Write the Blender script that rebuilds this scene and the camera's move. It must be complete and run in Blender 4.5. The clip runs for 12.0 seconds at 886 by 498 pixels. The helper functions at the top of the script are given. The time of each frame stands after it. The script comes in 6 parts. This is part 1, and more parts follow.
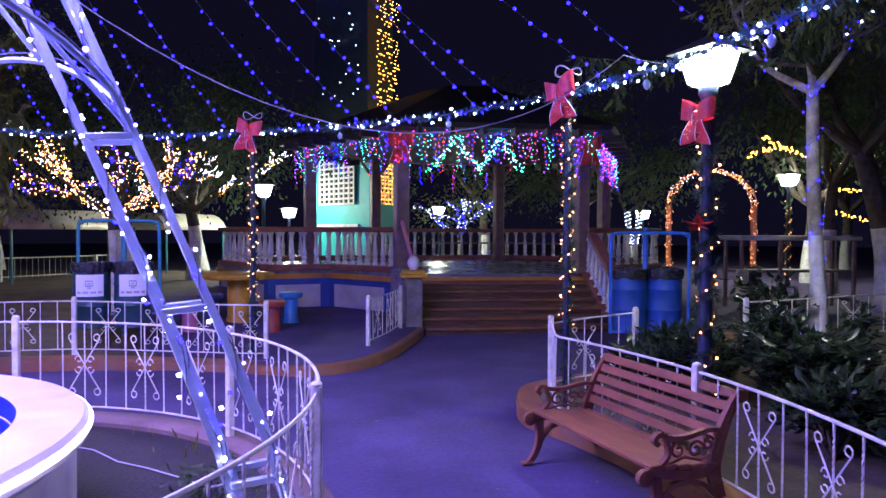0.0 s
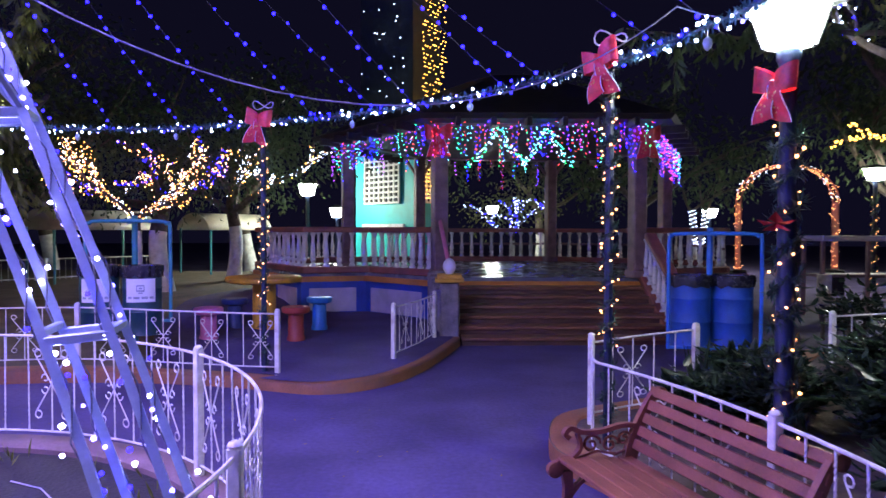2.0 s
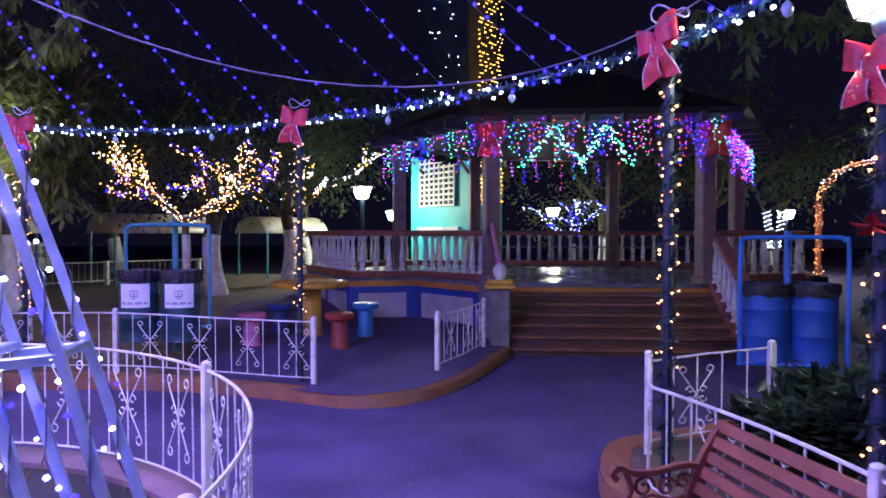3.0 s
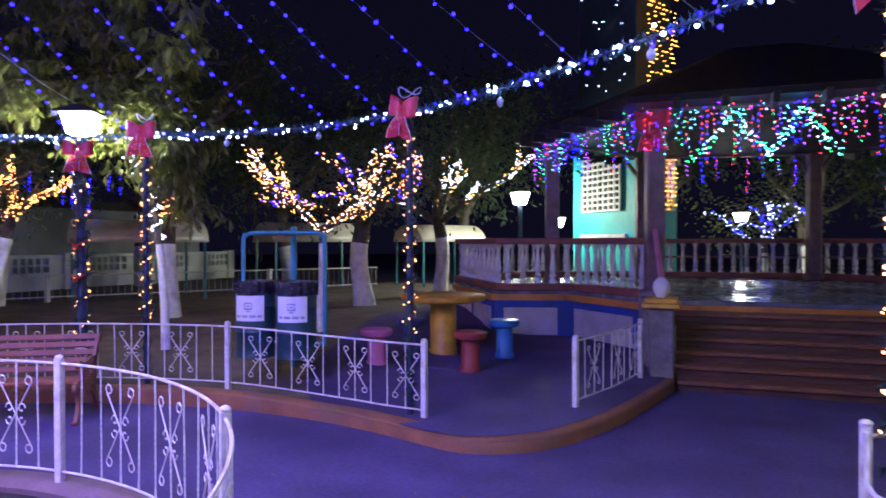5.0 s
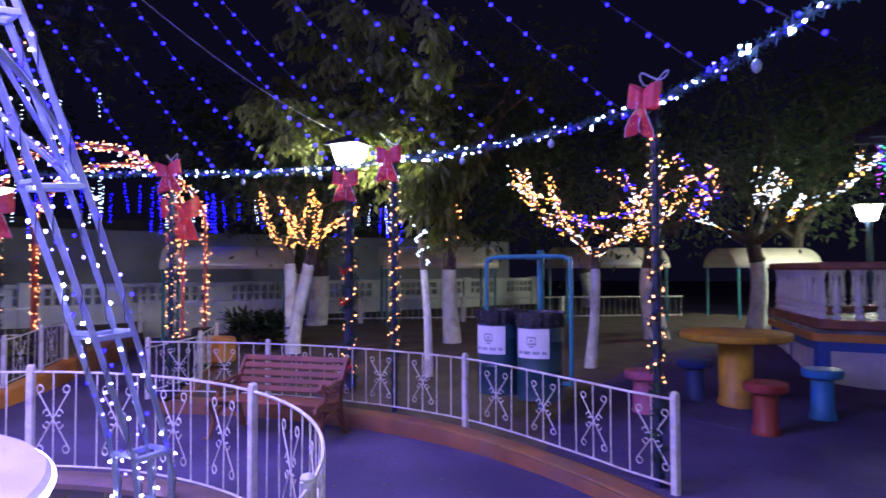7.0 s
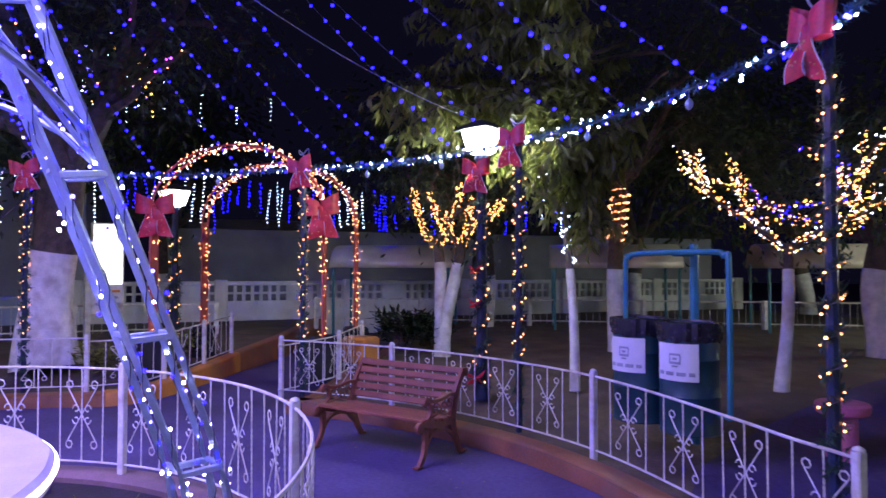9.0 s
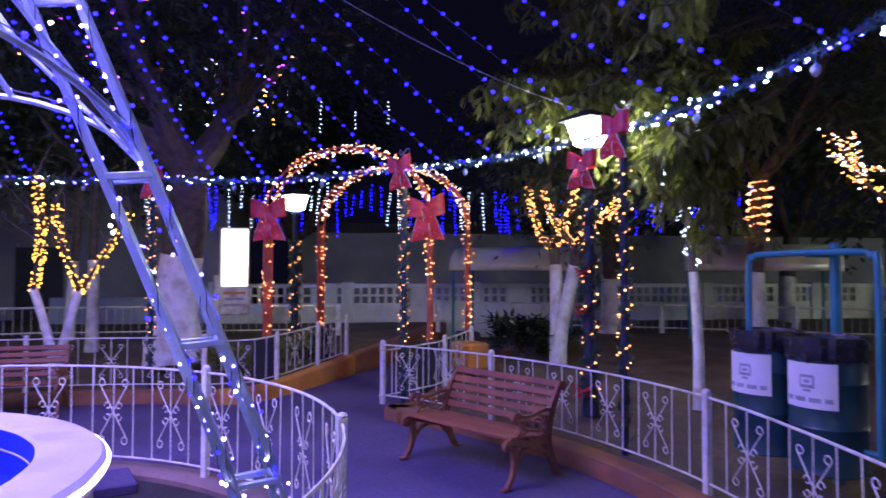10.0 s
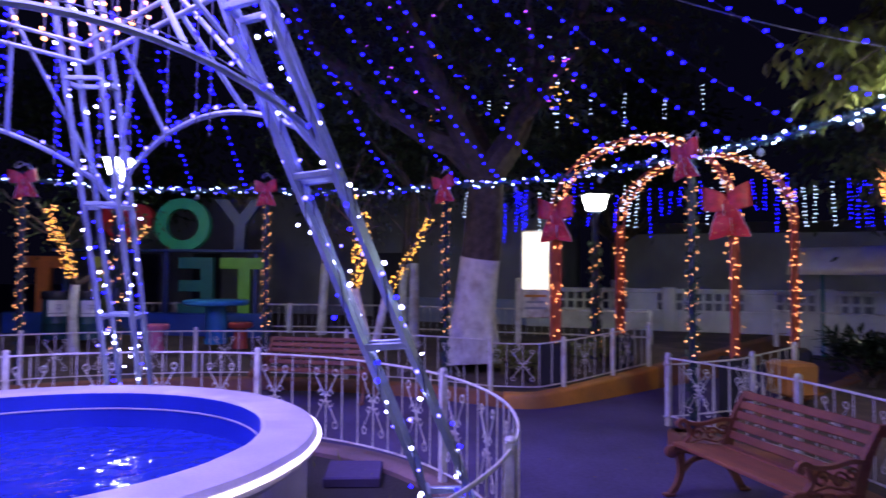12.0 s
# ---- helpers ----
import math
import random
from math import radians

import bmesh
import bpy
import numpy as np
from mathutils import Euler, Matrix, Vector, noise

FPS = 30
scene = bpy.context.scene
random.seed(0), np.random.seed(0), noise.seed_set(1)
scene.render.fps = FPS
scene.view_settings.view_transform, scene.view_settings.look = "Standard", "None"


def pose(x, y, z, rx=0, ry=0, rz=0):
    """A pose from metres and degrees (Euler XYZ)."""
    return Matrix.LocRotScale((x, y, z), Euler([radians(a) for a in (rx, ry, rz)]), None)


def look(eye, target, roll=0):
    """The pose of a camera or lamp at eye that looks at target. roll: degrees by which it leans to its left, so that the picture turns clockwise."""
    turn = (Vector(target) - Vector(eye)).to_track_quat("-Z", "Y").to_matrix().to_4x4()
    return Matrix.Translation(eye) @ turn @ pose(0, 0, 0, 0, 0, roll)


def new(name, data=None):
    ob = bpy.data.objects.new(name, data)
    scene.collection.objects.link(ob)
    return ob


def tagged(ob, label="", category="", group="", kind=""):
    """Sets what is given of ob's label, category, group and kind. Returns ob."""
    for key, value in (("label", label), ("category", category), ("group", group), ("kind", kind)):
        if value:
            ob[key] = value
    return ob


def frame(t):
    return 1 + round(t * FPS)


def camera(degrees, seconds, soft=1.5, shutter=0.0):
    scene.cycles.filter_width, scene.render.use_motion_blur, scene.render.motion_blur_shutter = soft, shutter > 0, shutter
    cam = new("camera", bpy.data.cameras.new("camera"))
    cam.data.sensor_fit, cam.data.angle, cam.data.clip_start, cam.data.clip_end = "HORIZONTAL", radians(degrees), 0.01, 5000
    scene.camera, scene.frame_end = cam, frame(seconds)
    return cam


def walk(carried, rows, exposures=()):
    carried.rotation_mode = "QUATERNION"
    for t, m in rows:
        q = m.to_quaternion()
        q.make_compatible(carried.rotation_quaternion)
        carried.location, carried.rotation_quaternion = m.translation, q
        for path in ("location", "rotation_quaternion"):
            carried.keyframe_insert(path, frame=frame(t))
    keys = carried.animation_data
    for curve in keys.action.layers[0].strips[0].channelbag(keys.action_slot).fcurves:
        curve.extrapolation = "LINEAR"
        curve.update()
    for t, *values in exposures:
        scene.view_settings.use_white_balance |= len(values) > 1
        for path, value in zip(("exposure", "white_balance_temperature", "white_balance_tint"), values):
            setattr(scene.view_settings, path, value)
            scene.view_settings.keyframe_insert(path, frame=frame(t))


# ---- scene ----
cam = camera(66.7, 12.0, shutter=0.5)
METRES, EYE, TILT, LEAN, TURN = 6.8, 1.63, 0.0, 0.0, 0.0
ROWS = [
    (0.0, 0.0, 0.0, 0.0, 0.01, -1.49, -0.21),
    (0.5, 0.0126, 0.0263, 0.0007, 0.87, -1.52, -0.2),
    (1.0, 0.0217, 0.0613, 0.0011, 1.91, -1.56, -0.23),
    (1.5, 0.0326, 0.0961, 0.0034, 3.26, -1.55, -0.21),
    (2.0, 0.0473, 0.137, 0.0023, 5.17, -1.55, -0.14),
    (2.5, 0.0585, 0.1725, 0.0043, 7.91, -1.48, -0.1),
    (4.5, 0.0826, 0.3518, 0.0024, 20.35, -0.81, 0.02),
    (5.0, 0.086, 0.3952, 0.0039, 25.47, -0.64, 0.07),
    (5.5, 0.0885, 0.4379, 0.006, 30.45, 0.16, 0.07),
    (6.0, 0.0897, 0.4857, 0.0026, 36.62, 1.05, 0.17),
    (6.5, 0.0899, 0.5302, 0.0027, 45.36, 1.51, 0.17),
    (7.0, 0.0869, 0.5754, 0.0011, 52.67, 1.69, 0.18),
    (9.0, 0.0279, 0.7409, -0.001, 69.92, 1.69, -0.09),
    (9.5, 0.0036, 0.778, -0.0022, 74.93, 1.75, -0.08),
    (10.0, -0.0178, 0.8183, -0.0001, 81.9, 1.88, -0.12),
    (10.5, -0.0428, 0.8525, -0.0038, 87.93, 1.92, -0.19),
    (11.0, -0.0723, 0.878, -0.0021, 94.23, 1.93, -0.27),
    (11.5, -0.0935, 0.9035, -0.0039, 102.3, 2.05, -0.27),
    (12.0, -0.1091, 0.928, -0.003, 111.18, 2.12, -0.46),
]
walk(cam, [(t, pose(0, 0, EYE, TILT, LEAN, TURN) @ pose(METRES * x, METRES * y, METRES * z, 90 + pitch, roll, yaw)) for t, x, y, z, yaw, pitch, roll in ROWS],
     exposures=[(0.0, 0.70), (2.5, 0.64), (5.5, 0.52), (7.0, 0.40), (9.5, 0.18), (10.5, 0.08), (11.2, 0.0), (12.0, -0.45)])

# ---- light: night, string lights and street lanterns ----
world = bpy.data.worlds.new("night")
scene.world = world
world.use_nodes = True
wbg = world.node_tree.nodes["Background"]
wbg.inputs["Color"].default_value = (0.10, 0.09, 0.30, 1)
wbg.inputs["Strength"].default_value = 0.026

CX, CY = -3.55, 2.5          # the fountain's centre


def area(name, eye, target, size, watts, colour):
    li = bpy.data.lights.new(name, "AREA")
    li.shape, li.size, li.energy, li.color = "DISK", size, watts, colour
    ob = new(name, li)
    ob.matrix_basis = look(eye, target)
    return ob


# the glow of the hundreds of blue bulbs strung overhead from the tower's top
area("string_canopy_light", (-3.3, 2.75, 4.0), (-3.3, 2.75, 0), 3.8, 680, (0.37, 0.30, 1.0))
area("string_canopy_upward_light", (CX, CY, 5.0), (CX, CY, 12), 4.8, 1800, (0.25, 0.205, 1.0))


# ---- materials ----
def mat(name, colour, rough=0.6, metal=0.0, vary=0.25, scale=6.0, bump=0.15, fine=60.0, emit=None, power=0.0, dirt=None, dirt_scale=1.2, spec=0.5, rand=0.0):
    m = bpy.data.materials.new(name)
    m.use_nodes = True
    nt = m.node_tree
    b = nt.nodes["Principled BSDF"]
    b.inputs["Roughness"].default_value = rough
    b.inputs["Metallic"].default_value = metal
    b.inputs["Specular IOR Level"].default_value = spec
    if emit:
        b.inputs["Base Color"].default_value = (*colour, 1)
        b.inputs["Emission Color"].default_value = (*emit, 1)
        b.inputs["Emission Strength"].default_value = power
        return m
    geo = nt.nodes.new("ShaderNodeTexCoord")
    n1 = nt.nodes.new("ShaderNodeTexNoise")
    n1.inputs["Scale"].default_value, n1.inputs["Detail"].default_value = scale, 6
    n2 = nt.nodes.new("ShaderNodeTexNoise")
    n2.inputs["Scale"].default_value, n2.inputs["Detail"].default_value = fine, 4
    for n in (n1, n2):
        nt.links.new(geo.outputs["Object"], n.inputs["Vector"])
    ramp = nt.nodes.new("ShaderNodeMapRange")
    ramp.inputs["From Min"].default_value, ramp.inputs["From Max"].default_value = 0.3, 0.7
    ramp.inputs["To Min"].default_value, ramp.inputs["To Max"].default_value = 1 - vary, 1 + vary
    nt.links.new(n1.outputs["Fac"], ramp.inputs["Value"])
    ramp2 = nt.nodes.new("ShaderNodeMapRange")
    ramp2.inputs["From Min"].default_value, ramp2.inputs["From Max"].default_value = 0.3, 0.7
    ramp2.inputs["To Min"].default_value, ramp2.inputs["To Max"].default_value = 1 - vary * 0.5, 1 + vary * 0.5
    nt.links.new(n2.outputs["Fac"], ramp2.inputs["Value"])
    mul = nt.nodes.new("ShaderNodeMath")
    mul.operation = "MULTIPLY"
    nt.links.new(ramp.outputs[0], mul.inputs[0])
    nt.links.new(ramp2.outputs[0], mul.inputs[1])
    last = mul.outputs[0]
    if rand:
        oi = nt.nodes.new("ShaderNodeObjectInfo")
        rr = nt.nodes.new("ShaderNodeMapRange")
        rr.inputs["To Min"].default_value, rr.inputs["To Max"].default_value = 1 - rand, 1 + rand
        nt.links.new(oi.outputs["Random"], rr.inputs["Value"])
        m2 = nt.nodes.new("ShaderNodeMath")
        m2.operation = "MULTIPLY"
        nt.links.new(last, m2.inputs[0])
        nt.links.new(rr.outputs[0], m2.inputs[1])
        last = m2.outputs[0]
    vm = nt.nodes.new("ShaderNodeVectorMath")
    vm.operation = "SCALE"
    vm.inputs[0].default_value = colour
    nt.links.new(last, vm.inputs["Scale"])
    out = vm.outputs[0]
    if dirt:
        n3 = nt.nodes.new("ShaderNodeTexNoise")
        n3.inputs["Scale"].default_value, n3.inputs["Detail"].default_value = dirt_scale, 8
        nt.links.new(geo.outputs["Object"], n3.inputs["Vector"])
        r3 = nt.nodes.new("ShaderNodeMapRange")
        r3.inputs["From Min"].default_value, r3.inputs["From Max"].default_value = 0.5, 0.72
        nt.links.new(n3.outputs["Fac"], r3.inputs["Value"])
        mx = nt.nodes.new("ShaderNodeMix")
        mx.data_type = "RGBA"
        nt.links.new(r3.outputs[0], mx.inputs["Factor"])
        nt.links.new(out, mx.inputs["A"])
        mx.inputs["B"].default_value = (*dirt, 1)
        out = mx.outputs["Result"]
    nt.links.new(out, b.inputs["Base Color"])
    rr2 = nt.nodes.new("ShaderNodeMapRange")
    rr2.inputs["To Min"].default_value, rr2.inputs["To Max"].default_value = max(0.02, rough - 0.12), min(1, rough + 0.12)
    nt.links.new(n1.outputs["Fac"], rr2.inputs["Value"])
    nt.links.new(rr2.outputs[0], b.inputs["Roughness"])
    if bump:
        bp = nt.nodes.new("ShaderNodeBump")
        bp.inputs["Strength"].default_value, bp.inputs["Distance"].default_value = bump, 0.01
        nt.links.new(n2.outputs["Fac"], bp.inputs["Height"])
        nt.links.new(bp.outputs[0], b.inputs["Normal"])
    return m


def glow(name, colour, power, sampled=False):
    m = mat(name, colour, emit=colour, power=power)
    m.cycles.emission_sampling = "AUTO" if sampled else "NONE"
    return m


CONCRETE = mat("worn_concrete", (0.094, 0.072, 0.165), 0.82, vary=0.28, scale=1.3, fine=25, bump=0.35, spec=0.2, dirt=(0.060, 0.046, 0.105), dirt_scale=0.5)
SOIL = mat("dry_soil", (0.115, 0.085, 0.065), 0.95, vary=0.4, scale=2.5, fine=30, bump=0.8, dirt=(0.09, 0.07, 0.055))
KERB = mat("terracotta_paint", (0.28, 0.11, 0.05), 0.6, vary=0.25, scale=4, dirt=(0.20, 0.11, 0.08), dirt_scale=2.2, bump=0.3)
RING_KERB = mat("worn_pink_kerb", (0.20, 0.125, 0.13), 0.75, vary=0.25, scale=4, dirt=(0.10, 0.075, 0.085), dirt_scale=2.0)
KERB_RED = mat("oxide_paint", (0.30, 0.10, 0.08), 0.5, vary=0.25, scale=4, dirt=(0.15, 0.08, 0.07), dirt_scale=2.0)
ORANGE = mat("orange_paint", (0.60, 0.24, 0.045), 0.6, vary=0.2, scale=3, dirt=(0.30, 0.14, 0.06), dirt_scale=1.5)
WHITE_IRON = mat("white_painted_iron", (0.72, 0.70, 0.68), 0.45, vary=0.15, scale=12, dirt=(0.42, 0.34, 0.28), dirt_scale=5)
WHITE_CON = mat("white_painted_concrete", (0.70, 0.68, 0.68), 0.6, vary=0.12, scale=8, dirt=(0.5, 0.47, 0.45), dirt_scale=4)
LIME = mat("limewash", (0.74, 0.73, 0.71), 0.9, vary=0.15, scale=10, fine=50, bump=0.5, dirt=(0.45, 0.40, 0.36), dirt_scale=4)
PALE_BARK = mat("pale_bark", (0.46, 0.41, 0.31), 0.9, vary=0.35, scale=8, fine=40, bump=0.6, dirt=(0.20, 0.17, 0.13), dirt_scale=3)
BARK = mat("bark", (0.095, 0.075, 0.058), 0.95, vary=0.4, scale=9, fine=45, bump=0.9)
LEAF = mat("leaf", (0.19, 0.21, 0.05), 0.5, vary=0.35, scale=3, bump=0.0)
LEAF_DARK = mat("leaf_dark", (0.050, 0.075, 0.034), 0.6, vary=0.35, scale=2, bump=0.0)
SHRUB = mat("shrub_leaf", (0.032, 0.055, 0.032), 0.28, vary=0.35, scale=5, bump=0.0)
def translucent(m, share):
    """Lets light through a thin leaf."""
    nt = m.node_tree
    b = nt.nodes["Principled BSDF"]
    tr = nt.nodes.new("ShaderNodeBsdfTranslucent")
    mx = nt.nodes.new("ShaderNodeMixShader")
    mx.inputs[0].default_value = share
    col = b.inputs["Base Color"].links[0].from_socket
    nt.links.new(col, tr.inputs["Color"])
    nt.links.new(b.outputs[0], mx.inputs[1])
    nt.links.new(tr.outputs[0], mx.inputs[2])
    nt.links.new(mx.outputs[0], nt.nodes["Material Output"].inputs["Surface"])


for lm in (LEAF, LEAF_DARK, SHRUB):
    translucent(lm, 0.4)
WET_SOIL = mat("dark_soil", (0.026, 0.022, 0.024), 0.7, vary=0.4, scale=3, fine=35, bump=0.8)
STEEL = mat("galvanised_steel", (0.36, 0.43, 0.52), 0.38, metal=0.35, vary=0.12, scale=9, bump=0.05)
RIM = mat("fountain_plaster", (0.58, 0.53, 0.57), 0.42, vary=0.12, scale=3, dirt=(0.48, 0.42, 0.46), dirt_scale=2.5, bump=0.12)
POOL = mat("pool_paint", (0.025, 0.05, 0.50), 0.35, vary=0.12, scale=2)
WOOD = mat("bench_wood", (0.26, 0.085, 0.050), 0.5, vary=0.25, scale=5, fine=90, bump=0.3, rand=0.12)
CAST = mat("cast_iron_brown", (0.24, 0.085, 0.055), 0.5, vary=0.25, scale=12)
RED_BOW = mat("red_ribbon", (0.64, 0.040, 0.055), 0.45, vary=0.25, scale=14)
GOLD = mat("gold_print", (0.75, 0.48, 0.15), 0.4, vary=0.1)
GREEN_POLE = mat("dark_green_tinsel", (0.03, 0.075, 0.06), 0.5, vary=0.4, scale=20)
BLUE_POLE = mat("blue_painted_pole", (0.016, 0.028, 0.07), 0.45, vary=0.25, scale=9)
CYAN_PIPE = mat("cyan_painted_pipe", (0.03, 0.20, 0.26), 0.4, vary=0.15, scale=9)
DRUM_DARK = mat("dark_teal_drum", (0.012, 0.055, 0.075), 0.4, vary=0.2, scale=8)
DRUM_BLUE = mat("blue_drum", (0.010, 0.060, 0.36), 0.6, vary=0.2, scale=8)
BAG = mat("black_bin_bag", (0.02, 0.02, 0.03), 0.25, vary=0.2, scale=20, bump=0.6)
PAPER = mat("white_label", (0.75, 0.75, 0.77), 0.6, vary=0.05)
INK = mat("grey_print", (0.34, 0.36, 0.42), 0.6)
YELLOW = mat("yellow_paint", (0.62, 0.34, 0.03), 0.5, vary=0.2, scale=6, dirt=(0.4, 0.22, 0.05), dirt_scale=4)
PINK = mat("pink_paint", (0.62, 0.17, 0.33), 0.5, vary=0.15, scale=6)
BLUEP = mat("blue_paint", (0.03, 0.20, 0.50), 0.45, vary=0.15, scale=6)
NAVY = mat("navy_paint", (0.02, 0.04, 0.16), 0.5, vary=0.15, scale=6)
REDP = mat("red_paint", (0.30, 0.045, 0.04), 0.5, vary=0.15, scale=6)
WALL_BLUE = mat("cobalt_wall_paint", (0.02, 0.07, 0.36), 0.55, vary=0.2, scale=3, dirt=(0.03, 0.05, 0.2))
WALL_WHITE = mat("pale_wall_paint", (0.50, 0.47, 0.52), 0.7, vary=0.15, scale=4, dirt=(0.3, 0.28, 0.32))
STEP = mat("step_paint", (0.09, 0.036, 0.03), 0.5, vary=0.35, scale=4, dirt=(0.07, 0.04, 0.035), dirt_scale=3)
NOSING = mat("step_nosing", (0.21, 0.085, 0.05), 0.45, vary=0.25, scale=6, dirt=(0.15, 0.07, 0.05), dirt_scale=3)
TILE = mat("glazed_floor", (0.16, 0.17, 0.22), 0.26, vary=0.2, scale=3, bump=0.12)
STONE = mat("rough_stone", (0.20, 0.18, 0.19), 0.85, vary=0.35, scale=6, bump=0.8)
COLUMN = mat("gazebo_post_paint", (0.20, 0.12, 0.13), 0.6, vary=0.3, scale=6)
ROOF = mat("dark_roof_sheet", (0.028, 0.022, 0.024), 0.6, vary=0.3, scale=3)
TEAL = mat("turquoise_wall_paint", (0.03, 0.48, 0.48), 0.55, vary=0.12, scale=3)
LATTICE = mat("lattice_white", (0.72, 0.72, 0.66), 0.6, vary=0.08)
GREY_WALL = mat("grey_plaster", (0.36, 0.36, 0.40), 0.85, vary=0.2, scale=1.0, dirt=(0.24, 0.24, 0.28), dirt_scale=0.4)
BLOCK = mat("white_block_wall", (0.74, 0.75, 0.72), 0.8, vary=0.18, scale=2, dirt=(0.40, 0.41, 0.40), dirt_scale=1.0)
DARK = mat("dark_void", (0.02, 0.02, 0.025), 0.8)
SHEET = mat("corrugated_zinc", (0.68, 0.62, 0.50), 0.35, metal=0.15, vary=0.2, scale=2, bump=0.1)
CABLE = mat("cable", (0.10, 0.10, 0.14), 0.5)
CABLE_LIGHT = mat("pale_cable", (0.45, 0.42, 0.55), 0.5)
TINSEL = mat("tinsel", (0.05, 0.14, 0.17), 0.35, vary=0.5, scale=30)
FLOWER = mat("red_flower", (0.55, 0.02, 0.03), 0.5)
ARCH_PAINT = mat("arch_tube_paint", (0.45, 0.10, 0.09), 0.5, vary=0.2)

L_BLUE = glow("blue_led", (0.0036, 0.0022, 1.0), 28.0)
L_WHITE = glow("cool_white_led", (0.55, 0.68, 1.0), 9.0)
L_GARLAND = glow("garland_led", (0.42, 0.56, 1.0), 28.0, True)
L_FAIRY = glow("tower_led", (0.42, 0.40, 1.0), 40.0, True)
L_VIOLET = glow("violet_white_led", (0.10, 0.08, 1.0), 16.0)
L_WARM = glow("warm_led", (1.0, 0.36, 0.13), 7.5)
L_GOLD = glow("golden_led", (1.0, 0.46, 0.07), 6.5)
L_RED = glow("red_led", (1.0, 0.03, 0.04), 9.0, True)
L_GREEN = glow("green_led", (0.02, 1.0, 0.20), 9.0, True)
L_PURPLE = glow("purple_led", (0.42, 0.05, 1.0), 9.0, True)
L_CYAN = glow("cyan_led", (0.10, 0.75, 1.0), 9.0, True)
LANTERN = mat("lantern_glass", (0.8, 0.8, 0.8), emit=(0.93, 1.0, 0.86), power=105.0)
LANTERN_FAR = mat("far_lantern_glass", (0.8, 0.8, 0.8), emit=(0.95, 1.0, 0.84), power=170.0)
LANTERN_ARCH = mat("arch_lantern_glass", (0.8, 0.8, 0.8), emit=(0.95, 1.0, 0.84), power=45.0)
ROPE = mat("rope_light", (0.8, 0.8, 0.8), emit=(0.78, 0.68, 1.0), power=6.0)
POSTER = mat("lit_poster", (0.8, 0.8, 0.8), emit=(1.0, 0.93, 0.75), power=2.2)


# ---- building helpers ----
_t = (1 + 5 ** 0.5) / 2
_l = math.hypot(1, _t)
ICO_V = []
for _i in range(12):
    _s1, _s2 = (-1 if _i & 1 else 1), (-1 if _i & 2 else 1)
    _p = (0.0, _s1 / _l, _s2 * _t / _l)
    _k = _i // 4
    ICO_V.append((_p[_k], _p[(_k + 1) % 3], _p[(_k + 2) % 3]))
_edge = 2 / _l + 1e-4
_near = [[math.dist(p, q) < _edge for q in ICO_V] for p in ICO_V]
ICO_F = []
for _i in range(12):
    for _j in range(_i + 1, 12):
        for _m in range(_j + 1, 12):
            if _near[_i][_j] and _near[_j][_m] and _near[_i][_m]:
                _c = Vector(ICO_V[_j]) - Vector(ICO_V[_i])
                _d = Vector(ICO_V[_m]) - Vector(ICO_V[_i])
                ICO_F.append((_i, _j, _m) if _c.cross(_d).dot(Vector(ICO_V[_i])) > 0 else (_i, _m, _j))


